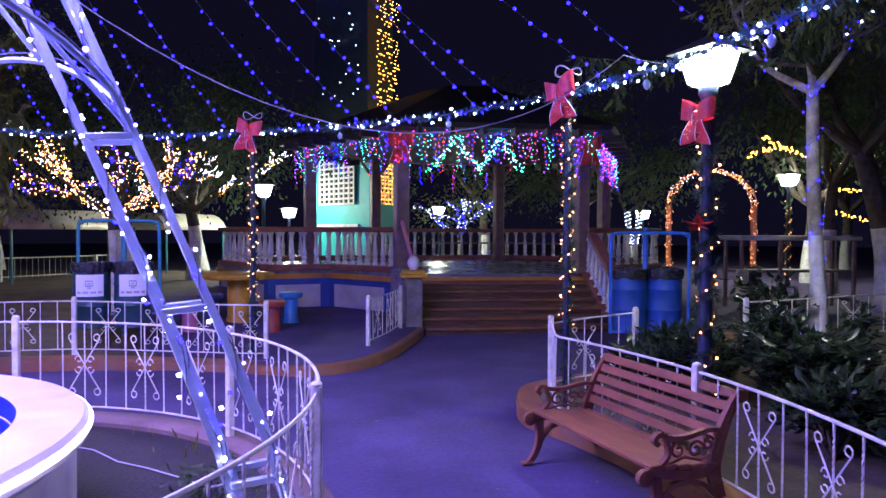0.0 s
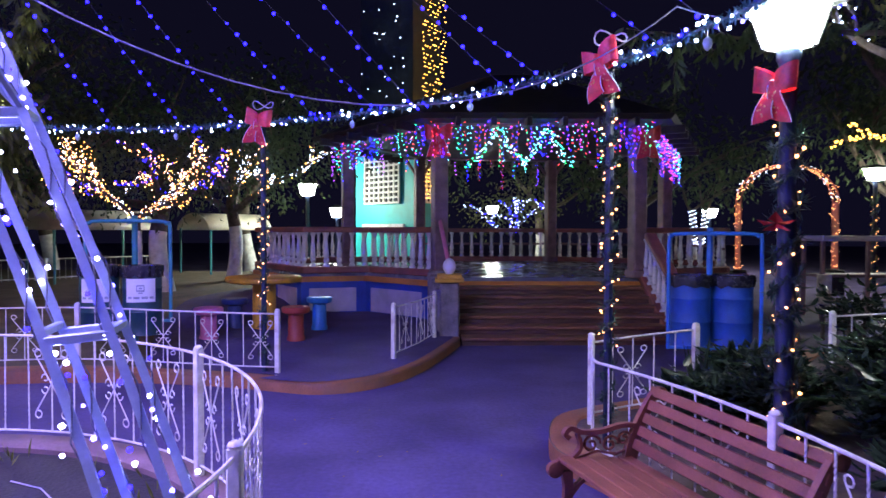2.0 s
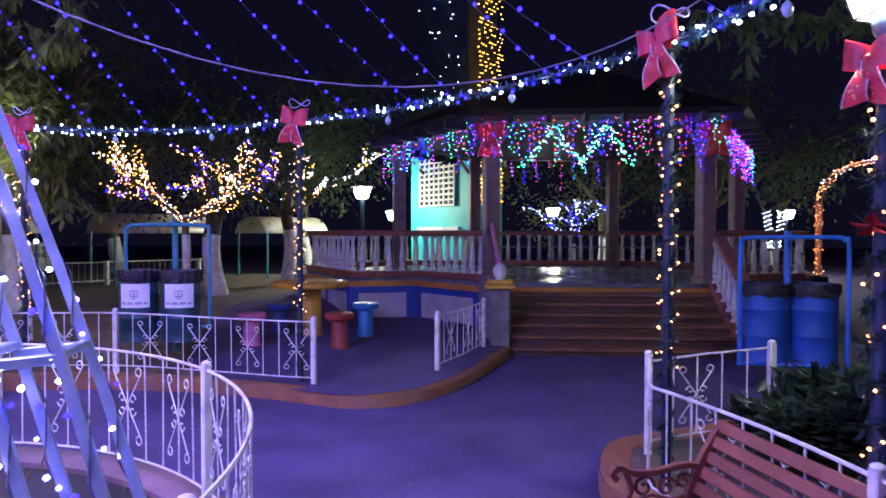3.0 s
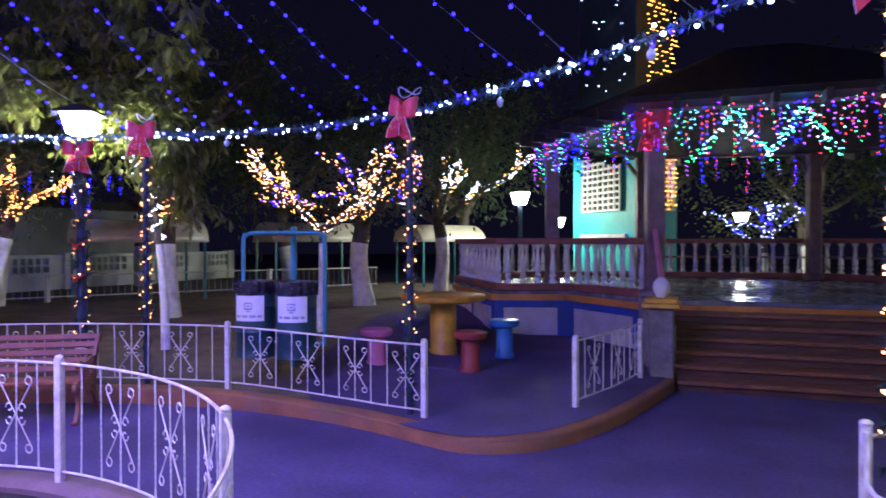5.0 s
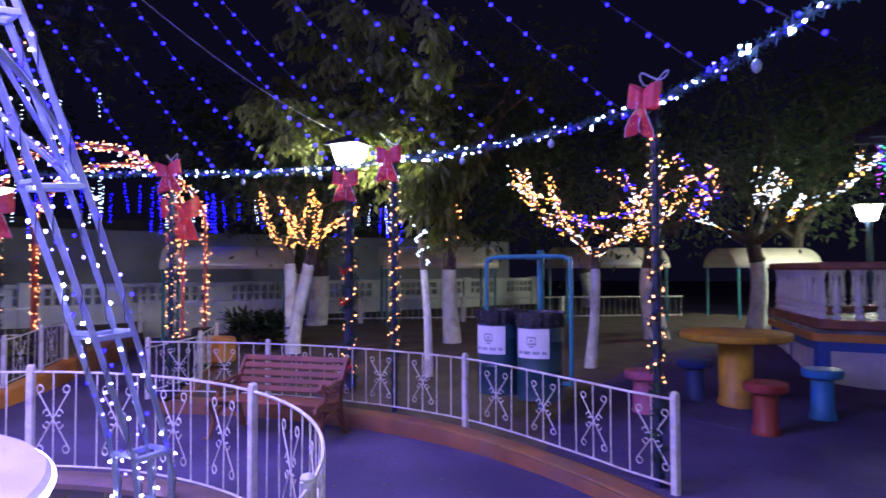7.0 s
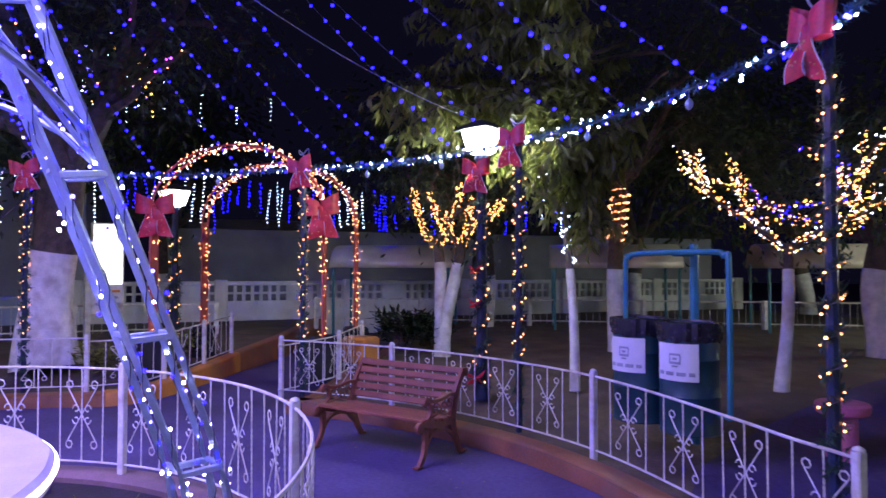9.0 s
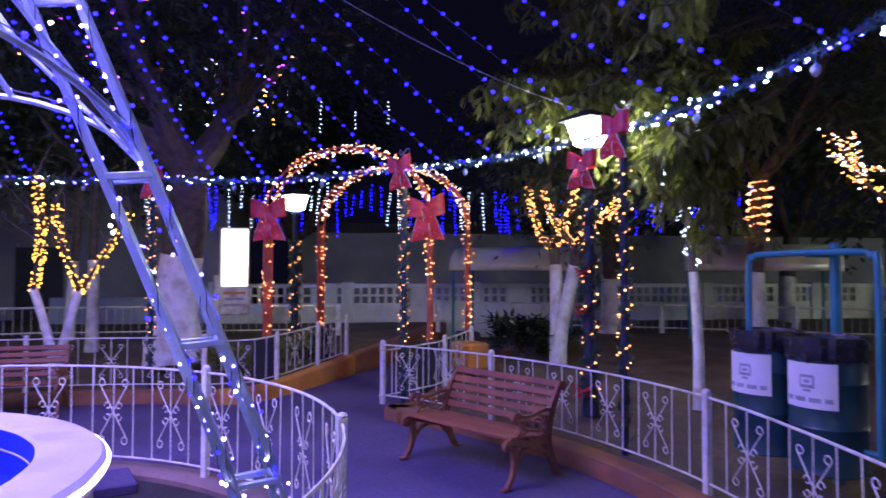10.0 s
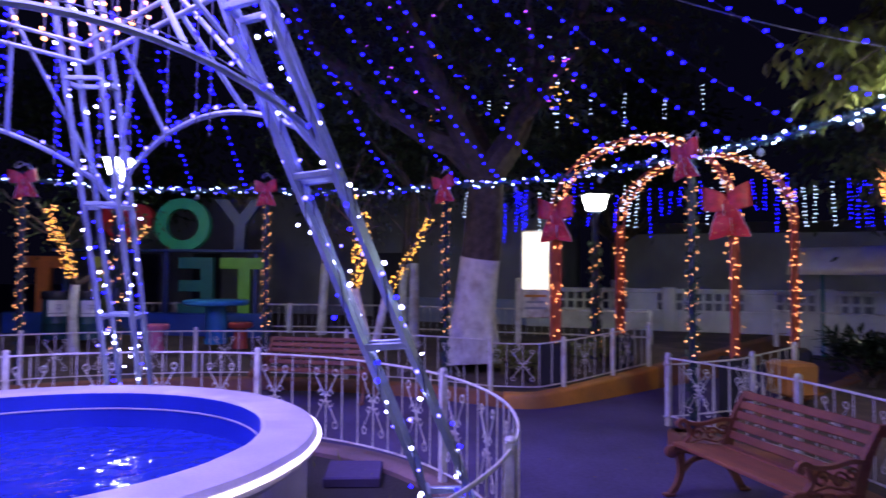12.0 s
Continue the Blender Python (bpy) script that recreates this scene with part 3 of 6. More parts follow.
# inner kerb ring and the soil inside it
g = Geo()
prof = [(RR + d, z) for d, z in ((-0.14, -0.02), (-0.14, 0.085), (-0.11, 0.105), (0.10, 0.105), (0.13, 0.085), (0.13, -0.02))]
n = 96
for i in range(n):
    for r, z in prof:
        g.v.append(tuple(ring_at(360 * i / n, r, z)))
for i in range(n):
    j = (i + 1) % n
    for k in range(5):
        g.f.append((i * 6 + k, i * 6 + k + 1, j * 6 + k + 1, j * 6 + k))
single("kerb_ring", g, RING_KERB, "worn pinkish concrete kerb ring under the fountain fence", "kerb", "structure")
g = Geo()
for k, r in enumerate((1.35, 1.8, 2.2, RR - 0.1)):
    for i in range(n):
        p = ring_at(360 * i / n, r)
        g.v.append((p.x, p.y, 0.05 + (0.03 * noise.noise(Vector((p.x * 2, p.y * 2, 0))) if 0 < k < 3 else 0)))
for k in range(3):
    for i in range(n):
        j = (i + 1) % n
        g.f.append((k * n + i, (k + 1) * n + i, (k + 1) * n + j, k * n + j))
single("fountain_bed", g, WET_SOIL, "dark bare soil between the fountain and its fence", "ground", "structure")

# ---- fountain ----
FX, FY = -3.36, 2.70


def rim_at(a, r, z=0.0):
    return polar(a, r, z) + Vector((FX - CX, FY - CY, 0))


fo = thing("fountain", (FX, FY, 0), "round white plastered fountain basin with blue painted pool", "fountain")
RO, RI = 1.71, 1.38
prof = [(RO - 0.06, 0.0), (RO - 0.06, 0.56), (RO - 0.03, 0.585), (RO, 0.61), (RO, 0.675), (RO - 0.025, 0.70), (RI + 0.02, 0.705), (RI, 0.69)]
g = Geo()
n = 128
for r, z in prof:
    for i in range(n):
        wob = 0.006 * noise.noise(Vector((math.cos(2 * math.pi * i / n) * 6, math.sin(2 * math.pi * i / n) * 6, z * 4)))
        p = rim_at(360 * i / n, r + wob, z)
        g.v.append(tuple(p))
for k in range(len(prof) - 1):
    for i in range(n):
        j = (i + 1) % n
        g.f.append((k * n + i, k * n + j, (k + 1) * n + j, (k + 1) * n + i))
part("basin", g, RIM, fo)
g = Geo()
prof = [(RI, 0.69), (RI - 0.01, 0.40), (RI - 0.03, 0.38), (RI - 0.05, 0.15), (0.001, 0.15)]
for r, z in prof:
    for i in range(n):
        g.v.append(tuple(rim_at(360 * i / n, r, z)))
for k in range(len(prof) - 1):
    for i in range(n):
        j = (i + 1) % n
        g.f.append((k * n + i, k * n + j, (k + 1) * n + j, (k + 1) * n + i))
part("pool_lining", g, POOL, fo, "blue painted pool lining")
part("rope_light", Geo().tube([rim_at(360 * i / n, RO + 0.006, 0.655) for i in range(n)], 0.014, 6, closed=True), ROPE, fo, "white rope light round the rim")
part("water_line", Geo().tube([rim_at(360 * i / n, RI - 0.004, 0.575) for i in range(n)], 0.007, 5, closed=True), RIM, fo, "pale lime line round the pool wall")
WATER = bpy.data.materials.new("pool_water")
WATER.use_nodes = True
wb = WATER.node_tree.nodes["Principled BSDF"]
wb.inputs["Base Color"].default_value = (0.02, 0.04, 0.36, 1)
wb.inputs["Roughness"].default_value = 0.06
wn = WATER.node_tree.nodes.new("ShaderNodeTexNoise")
wn.inputs["Scale"].default_value = 9.0
wbp = WATER.node_tree.nodes.new("ShaderNodeBump")
wbp.inputs["Strength"].default_value, wbp.inputs["Distance"].default_value = 0.8, 0.05
WATER.node_tree.links.new(wn.outputs["Fac"], wbp.inputs["Height"])
WATER.node_tree.links.new(wbp.outputs[0], wb.inputs["Normal"])
g = Geo()
g.v.append((FX, FY, 0.44))
for i in range(n):
    g.v.append(tuple(rim_at(360 * i / n, RI - 0.005, 0.44)))
for i in range(n):
    g.f.append((0, 1 + i, 1 + (i + 1) % n))
single("water", g, WATER, "rippled blue water in the fountain basin", "water", "structure")

# ---- gazebo ----
FL, FR = Vector((-0.76, 12.22)), Vector((2.56, 12.55))
PTS = [FL, FR, Vector((3.95, 16.6)), Vector((1.5, 18.3)), Vector((-1.75, 17.4)), Vector((-2.87, 14.53))]
K1, K2, K3 = Vector((-2.26, 13.42)), Vector((-3.37, 12.95)), Vector((-5.0, 15.0))
OUTL = [FL, FR, Vector((4.6, 14.2)), Vector((5.3, 16.8)), Vector((1.7, 19.0)), Vector((-2.0, 18.4)), Vector((-4.2, 17.6)), K3, K2, K1]
FLOOR = 0.86
gz = thing("gazebo", (0.6, 15.4, 0), "hexagonal park gazebo with white balusters, red rails and blue base", "gazebo")
ctr = Vector((0.5, 15.5))
g = Geo().prism([tuple(p) for p in OUTL], 0.0, 0.70)
part("base_wall", g, WALL_BLUE, gz, "cobalt blue painted base wall")


def grow(poly, d):
    return [p + (p - ctr).normalized() * d for p in poly]


g = Geo().prism([tuple(p) for p in grow(OUTL, 0.06)], 0.70, 0.80)
part("slab_moulding", g, ORANGE, gz, "orange painted slab edge")
g = Geo().prism([tuple(p) for p in grow(OUTL, 0.02)], 0.80, FLOOR)
part("floor_slab", g, TILE, gz, "glossy tiled floor")


def side_frame(a, b):
    d = (b - a)
    return d.length, math.atan2(d.y, d.x)


def wall_panel(a, b, u0, u1):
    """A pale recessed panel on the blue base between two fractions of a side."""
    ln, ang = side_frame(a, b)
    mid = a.lerp(b, (u0 + u1) / 2)
    out = Vector((math.sin(ang), -math.cos(ang)))
    if (mid - ctr).dot(out) < 0:
        out = -out
    p = mid + out * 0.004
    g = Geo().box(p.x, p.y, 0.36, ln * (u1 - u0), 0.03, 0.44, math.degrees(ang))
    part("wall_panel", g, WALL_WHITE, gz, "pale painted base panel")


wall_panel(K1, FL, 0.08, 0.78)
wall_panel(K2, K1, 0.12, 0.84)
wall_panel(K3, K2, 0.08, 0.46)
wall_panel(K3, K2, 0.54, 0.92)

BAL_PROF = [(0.06, 0.0), (0.06, 0.03), (0.045, 0.045), (0.035, 0.075), (0.05, 0.10), (0.055, 0.13), (0.034, 0.16), (0.046, 0.185), (0.052, 0.21),
            (0.048, 0.27), (0.036, 0.37), (0.029, 0.46), (0.027, 0.52), (0.04, 0.535), (0.03, 0.55), (0.046, 0.585), (0.055, 0.60), (0.055, 0.63)]
BALUSTER = mesh_of("baluster", Geo().lathe(BAL_PROF, 10), WHITE_CON)


def balustrade(a, b, za=0.98, zb=0.98, step=0.27, mid_rail=False):
    ln, ang = side_frame(a, b)
    d3 = Vector((b.x - a.x, b.y - a.y, zb - za))
    slope = math.atan2(zb - za, ln)
    rot = Matrix.Rotation(ang, 4, "Z") @ Matrix.Rotation(-slope, 4, "Y")
    mid = Vector(((a.x + b.x) / 2, (a.y + b.y) / 2, (za + zb) / 2))
    m = Matrix.Translation(mid) @ rot
    part("base_rail", Geo().box(0, 0, -0.06, d3.length + 0.16, 0.20, 0.12, m=m, b=0.015), KERB_RED, gz, "oxide red painted base rail")
    part("hand_rail", Geo().box(0, 0, 0.68, d3.length + 0.16, 0.19, 0.10, m=m, b=0.02), KERB_RED, gz, "oxide red painted hand rail")
    if mid_rail:
        part("mid_rail", Geo().box(0, 0, 0.33, d3.length, 0.05, 0.05, m=m, b=0.01), COLUMN, gz)
    k = max(2, round(ln / step))
    for i in range(k):
        t = (i + 0.5) / k
        piece("baluster", BALUSTER, gz, Matrix.Translation((a.x + d3.x * t, a.y + d3.y * t, za + d3.z * t)))


inner = grow(OUTL, -0.10)
iFL, iFR, iR1, iR2, iB1, iB2, iL3, iK3, iK2, iK1 = inner
balustrade(iK1, iFL, step=0.20)
balustrade(iK2, iK1, step=0.26)
balustrade(iK3, iK2, step=0.26)
balustrade(iL3, iK3)
balustrade(iB2, iL3)
balustrade(iB1, iB2, mid_rail=True)
balustrade(iR2, iB1, mid_rail=True)
balustrade(iR1, iR2, mid_rail=True)
balustrade(iFR, iR1)

# posts, beams and roof
for p in PTS:
    g = Geo().box(p.x, p.y, (FLOOR + 3.45) / 2, 0.24, 0.24, 3.45 - FLOOR, 22, b=0.02)
    g.box(p.x, p.y, FLOOR + 0.07, 0.30, 0.30, 0.14, 22, b=0.02)
    part("post", g, COLUMN, gz, "dark painted square post")
    g = Geo()
    for s in (-1, 1):
        g.tube([(p.x, p.y, 2.9), (p.x + s * 0.35, p.y, 3.4)], 0.04, 4)
    part("bracket", g, COLUMN, gz)
c3 = Vector((sum(p.x for p in PTS) / 6, sum(p.y for p in PTS) / 6))
for a, b in zip(PTS, PTS[1:] + PTS[:1]):
    ln, ang = side_frame(a, b)
    m = a.lerp(b, 0.5)
    part("beam", Geo().box(m.x, m.y, 3.52, ln + 0.2, 0.16, 0.22, math.degrees(ang), b=0.015), COLUMN, gz)
eave = [c3 + (p - c3) * 1.22 for p in PTS]
g = Geo()
for p in eave:
    g.v.append((p.x, p.y, 3.52))
for p in eave:
    q = c3 + (p - c3) * 0.22
    g.v.append((q.x, q.y, 4.75))
for p in eave:
    q = c3 + (p - c3) * 0.98
    g.v.append((q.x, q.y, 3.44))
g.f += [(i, (i + 1) % 6, 6 + (i + 1) % 6, 6 + i) for i in range(6)] + [tuple(range(6, 12))]
g.f += [(12 + i, 12 + (i + 1) % 6, (i + 1) % 6, i) for i in range(6)] + [tuple(12 + i for i in reversed(range(6)))]
part("roof", g, ROOF, gz, "dark sheet roof with broad eaves", smooth=False)
for i in range(6):
    a, b = eave[i], eave[(i + 1) % 6]
    ln, ang = side_frame(a, b)
    for k in range(1, 7):
        p = a.lerp(b, k / 7)
        q = p + (c3 - p).normalized() * 0.12
        part("rafter_end", Geo().box(q.x, q.y, 3.38, 0.08, 0.40, 0.14, math.degrees(ang), b=0.01), ROOF, gz)

# stairs
ed = (FR - FL).normalized()
fwd = Vector((ed.y, -ed.x))
NST = 6
ang = math.degrees(math.atan2(ed.y, ed.x))
for i in range(NST):
    h = FLOOR * (NST - i) / (NST + 1)
    run = 0.27 * i + 0.18
    left, right = FL.lerp(Vector((-0.24, 10.52)), run / 1.67), FR + fwd * run + ed * 0.06
    c, w = (left + right) / 2, (right - left).length
    ang_i = math.degrees(math.atan2(right.y - left.y, right.x - left.x))
    part("step", Geo().box(c.x, c.y, h / 2 - 0.02, w, 0.28, h - 0.04, ang_i), STEP, gz, "dark red painted step")
    c2 = c + fwd * 0.02
    part("nosing", Geo().box(c2.x, c2.y, h - 0.03, w + 0.01, 0.31, 0.055, ang_i, b=0.012), NOSING, gz, "worn red step edge")
balustrade(FR + ed * 0.12 + fwd * 0.05, FR + ed * 0.12 + fwd * 1.35, 0.95, 0.22, 0.22)
# left stair wall, its pedestal and finial
a, b = FL - ed * 0.06 + fwd * 0.1, Vector((-0.46, 10.86))
for k in range(7):
    p = a.lerp(b, (k + 0.5) / 7)
    top = 0.98 - 0.05 * k
    part("stair_wall_stone", Geo().box(p.x, p.y, top / 2, 0.30, 0.21, top, ang + rnd.uniform(-5, 5), b=0.03), STONE, gz, "rough grey stone stair wall")
p = Vector((-0.47, 10.72))
g = Geo().box(p.x, p.y, 0.46, 0.28, 0.28, 0.92, ang, b=0.02)
part("pedestal", g, STONE, gz, "rough stone pedestal")
g = Geo().box(p.x, p.y, 0.985, 0.36, 0.36, 0.06, ang, b=0.012)
g.box(p.x, p.y, 0.93, 0.42, 0.42, 0.06, ang, b=0.012)
part("pedestal_cap", g, YELLOW, gz, "yellow painted stepped cap")
part("finial", Geo().lathe([(0.05, 0), (0.06, 0.02), (0.085, 0.06), (0.098, 0.11), (0.085, 0.17), (0.05, 0.215), (0.01, 0.235)], 14, (p.x, p.y, 1.015)), WHITE_CON, gz, "white egg shaped finial")
part("stair_rail", Geo().tube([(FL.x + 0.02, FL.y - 0.1, 1.80), (p.x, p.y + 0.12, 1.08)], 0.035, 8), PINK, gz, "pink stair hand rail")


# ---- light tower over the fountain ----
LEGS = [18, 100, 210, 290]
tw = thing("light_tower", (CX, CY, 0), "galvanised steel tower of ladder legs hung with lights", "tower")


LEG_FOOT = {18: (12.0, 6.2, 2.80, 0.40), 100: (105.5, -5.0, 2.66, 0.385), 210: (205.8, -0.8, 1.93, 0.40), 290: (319, 0, 2.28, 0.40), 378: (12.0, 6.2, 2.80, 0.40)}
LEG_TWIST = {100: radians(13)}        # how far a leg is turned from facing the axis
LEG_WIDE = 0.235        # from inner to outer rails
LEG_SIDE = {18: (0.0, 0.25), 100: (-0.095, 0.095), 210: (-0.13, 0.13), 290: (-0.13, 0.13), 378: (0.0, 0.25)}


def leg_point(a, z, off):
    """A point on a leg: off 0 is the inner side, 1 the outer one."""
    a0, turn, r0, lean = LEG_FOOT[a]
    k = 1.0 if z < 3 else max(0.0, 1 - (z - 3) / 4)
    drop = lean * max(z, 0.42) - 0.2 * max(0.0, 0.42 - z)
    return polar(a0 + turn * min(z, 3), max(0.15, r0 - drop) + off * LEG_WIDE * (0.4 + 0.6 * k), z)


TOP = 6.2
def rail_point(a, z, off, side):
    """A point on one of the four rails of a leg; side 0 or 1 across the leg."""
    p = leg_point(a, z, off)
    a1 = math.atan2(p.y - CY, p.x - CX)
    lo, hi = LEG_SIDE[a]
    k = 1.0 if z < 3 else max(0.35, 1 - (z - 3) / 4)
    a1 += LEG_TWIST.get(a, 0.0)
    return p + Vector((-math.sin(a1), math.cos(a1), 0)) * (lo + (hi - lo) * side) * k


def bar_between(p, q, w, h, name):
    d = q - p
    m = Matrix.Translation((p + q) / 2) @ d.to_track_quat("X", "Z").to_matrix().to_4x4()
    part(name, Geo().box(0, 0, 0, d.length, w, h, m=m, b=0.005), STEEL, tw)


for a in LEGS:
    for off in (0, 1):
        for side in (0, 1):
            part("leg_rail", Geo().tube([rail_point(a, 0.06 + (TOP - 0.06) * i / 24, off, side) for i in range(25)], 0.024, 4), STEEL, tw, smooth=False)
            p = rail_point(a, 0.06, off, side)
            part("foot_plate", Geo().box(p.x, p.y, 0.072, 0.09, 0.09, 0.014, a, b=0.003), STEEL, tw)
    for z in (0.42, 1.23, 2.09, 2.95, 3.85, 4.8):
        for side in (0, 1):
            bar_between(rail_point(a, z, 0, side), rail_point(a, z + 0.02, 1, side), 0.036, 0.036, "rung")
        for off in (0, 1):
            bar_between(rail_point(a, z + 0.03, off, 0), rail_point(a, z + 0.03, off, 1), 0.03, 0.03, "cross_tie")
for a, b in zip(LEGS, LEGS[1:] + [LEGS[0] + 360]):
    # arch, straight brace and horizontal ring member between neighbouring legs
    pa, pb = leg_point(a, 2.12, 1), leg_point(b, 2.12, 1)
    pts = []
    for i in range(17):
        t = i / 16
        p = pa.lerp(pb, t)
        p.z = 2.12 + 0.50 * math.sin(math.pi * t) ** 0.6
        pts.append(p)
    part("arch_tube", Geo().tube(pts, 0.018, 6), STEEL, tw)
    for u, v in ((a, b), (b, a)):
        part("brace", Geo().tube([leg_point(u, 2.12, 1), leg_point(u, 2.12, 1).lerp(leg_point(v, 4.3, 0.5), 0.62)], 0.014, 6), STEEL, tw)
    part("ring_tube", Geo().tube([leg_point(a, 3.1, 0.4), leg_point(b, 3.1, 0.4)], 0.016, 6), STEEL, tw)
    part("ring_tube", Geo().tube([leg_point(a, 3.22, 0.4), leg_point(b, 3.22, 0.4)], 0.014, 6), STEEL, tw)
    mid = (leg_point(a, 3.1, 0.4) + leg_point(b, 3.1, 0.4)) / 2
    part("strut", Geo().tube([pts[5], leg_point(a, 3.1, 0.4).lerp(leg_point(b, 3.1, 0.4), 0.3)], 0.016, 6), STEEL, tw)
    part("strut", Geo().tube([pts[11], leg_point(a, 3.1, 0.4).lerp(leg_point(b, 3.1, 0.4), 0.7)], 0.016, 6), STEEL, tw)
part("hub", Geo().lathe([(0.30, 0), (0.34, 0.05), (0.34, 0.15), (0.1, 0.3)], 12, (CX, CY, TOP - 0.1)), STEEL, tw)


def string(label, line, step, material, r, wire=CABLE, spread=0.012, group="string lights", wr=0.004, name="string_light", hang=0.0):
    """A string of lights: the cable along the line and a bulb every step metres."""
    s = thing(name, line[0], label, "string lights", group)
    if wr:
        part("cable", Geo().tube(line, wr, 3, cap=False), wire, s)
    mats = material if isinstance(material, (list, tuple)) else [material]
    gs = [Geo() for _ in mats]
    for i, p in enumerate(along(line, step)):
        gs[i % len(gs) if len(gs) < 3 else rnd.randrange(len(gs))].bulb(jitter(p, spread) - Vector((0, 0, hang)), r * rnd.uniform(0.75, 1.25))
    for g, m in zip(gs, mats):
        if g.v:
            tagged(part("bulb_chain", g, m, s), kind="stuff")
    return s


# lights wound along the tower's rails, braces and arches
for a in LEGS:
    for off, side in ((0, 0), (0, 1), (1, 0), (1, 1)):
        line = [rail_point(a, 0.15 + (5.6 - 0.15) * i / 60, off, side) + Vector((0.03 * math.cos(i * 1.3), 0.03 * math.sin(i * 1.3), 0)) for i in range(61)]
        string("string of violet white bulbs wound on a tower leg", line, 0.12 if off else 0.105, [L_FAIRY, L_VIOLET, L_BLUE, L_FAIRY], 0.0108, wr=0.004, spread=0.045)
for a, b in zip(LEGS, LEGS[1:] + [LEGS[0] + 360]):
    pa, pb = leg_point(a, 2.12, 1), leg_point(b, 2.12, 1)
    line = []
    for i in range(17):
        p = pa.lerp(pb, i / 16)
        p.z = 2.16 + 0.50 * math.sin(math.pi * i / 16) ** 0.6
        line.append(p)
    string("string of violet bulbs along a tower arch", line, 0.17, [L_VIOLET, L_BLUE], 0.013)
    for u, v in ((a, b), (b, a)):
        line = [leg_point(u, 2.15, 1), leg_point(u, 2.15, 1).lerp(leg_point(v, 4.3, 0.5), 0.62)]
        string("string of blue bulbs along a tower brace", line, 0.13, [L_VIOLET, L_BLUE], 0.014)
    for k in range(9):
        p = leg_point(a, 3.15, 0.4).lerp(leg_point(b, 3.15, 0.4), (k + 0.5) / 9)
        string("short hanging string of warm bulbs inside the tower", [p + Vector((0, 0, 1.3)), p + Vector((0.03, 0.02, -0.05))], 0.085, L_WARM, 0.014, group="hanging tower strings")
    for k in range(4):
        p = leg_point(a, 3.1, 0.4).lerp(leg_point(b, 3.1, 0.4), (k + 0.5) / 4)
        string("short hanging string of blue bulbs under the tower ring", [p, p - Vector((0.02, 0.02, 0.75))], 0.10, L_BLUE, 0.011, group="hanging tower strings")

# ---- garland ring on its poles ----
POLES = [2, 34.8, 76.5, 108.8, 138.6, 173.8, 201, 233, 262, 295, 330]
RP, ZP = 5.6, 2.78


def bow(at, face, size=1.0):
    """A red ribbon bow facing the plan angle face."""
    b = thing("ribbon_bow", at, "red ribbon bow with gold dots on a pole", "bow", "ribbon bows")
    m = Matrix.Translation(at) @ Matrix.Rotation(radians(face), 4, "Z") @ Matrix.Rotation(rnd.uniform(-0.2, 0.2), 4, "X") @ Matrix.Scale(size, 4)
    for s in (-1, 1):
        # a loop: a flattened ribbon that goes out and comes back
        g = Geo()
        for i in range(13):
            t = i / 12
            ang = math.pi * 2 * t
            y = s * (0.075 - 0.075 * math.cos(ang)) * 1.25
            x = 0.055 * math.sin(ang) + 0.03
            w = 0.04 + 0.062 * abs(math.sin(ang / 2)) ** 0.6
            tilt = 0.05 * (abs(y) / 0.17)
            g.v += [tuple(m @ Vector((x, y, -w + tilt))), tuple(m @ Vector((x, y, w + tilt)))]
        g.f += [(2 * i, 2 * i + 2, 2 * i + 3, 2 * i + 1) for i in range(12)]
        part("loop", g, RED_BOW, b)
        g = Geo()
        for i in range(7):
            t = i / 6
            y0, z = s * (0.025 + 0.045 * t), -0.01 - 0.27 * t
            w = 0.05 + 0.045 * t
            x = 0.045 + 0.03 * math.sin(t * 4 + s)
            notch = 0.02 if i == 6 else 0.0
            g.v += [tuple(m @ Vector((x, y0 - w, z + (notch if s > 0 else -0.02)))), tuple(m @ Vector((x + 0.012, y0, z - 0.01))), tuple(m @ Vector((x, y0 + w, z + (notch if s < 0 else -0.02))))]
        for i in range(6):
            for k in range(2):
                g.f.append((3 * i + k, 3 * i + 3 + k, 3 * i + 4 + k, 3 * i + 1 + k))
        tl = part("tail", g, RED_BOW, b)
        for k in (0, 2):
            part("edge_trim", Geo().tube([g.v[3 * i + k] for i in range(7)], 0.0035, 4), PAPER, tl, "pale ribbon edge")
        g = Geo()
        for i in range(9):
            t = rnd.uniform(0.2, 0.95)
            q = m @ Vector((0.054 + 0.03 * math.sin(t * 4 + s), s * (0.02 + 0.05 * t) + rnd.uniform(-0.04, 0.04), -0.01 - 0.28 * t))
            g.bulb(q, 0.007)
        tagged(part("gold_print", g, GOLD, b, "gold dots"), kind="stuff")
    part("knot", Geo().box(0.05, 0, 0, 0.05, 0.055, 0.065, m=m, b=0.015), RED_BOW, b)
    return b


def helix(x, y, z0, z1, r, turns, n):
    return [Vector((x + r * math.cos(2 * math.pi * turns * i / n), y + r * math.sin(2 * math.pi * turns * i / n), z0 + (z1 - z0) * i / n)) for i in range(n + 1)]


def tinsel(line, r, count, material, parent, name="tinsel"):
    g = Geo()
    pts = along(line, 0.01)
    for _ in range(count):
        p = Vector(rnd.choice(pts))
        d = Vector((rnd.gauss(0, 1), rnd.gauss(0, 1), rnd.gauss(0, 1))).normalized()
        s = d.cross(Vector((0.3, 0.2, 1))).normalized()
        g.leaf(p, d, s, r * rnd.uniform(0.6, 1.3), 0.015)
    return tagged(part(name, g, material, parent), kind="stuff")


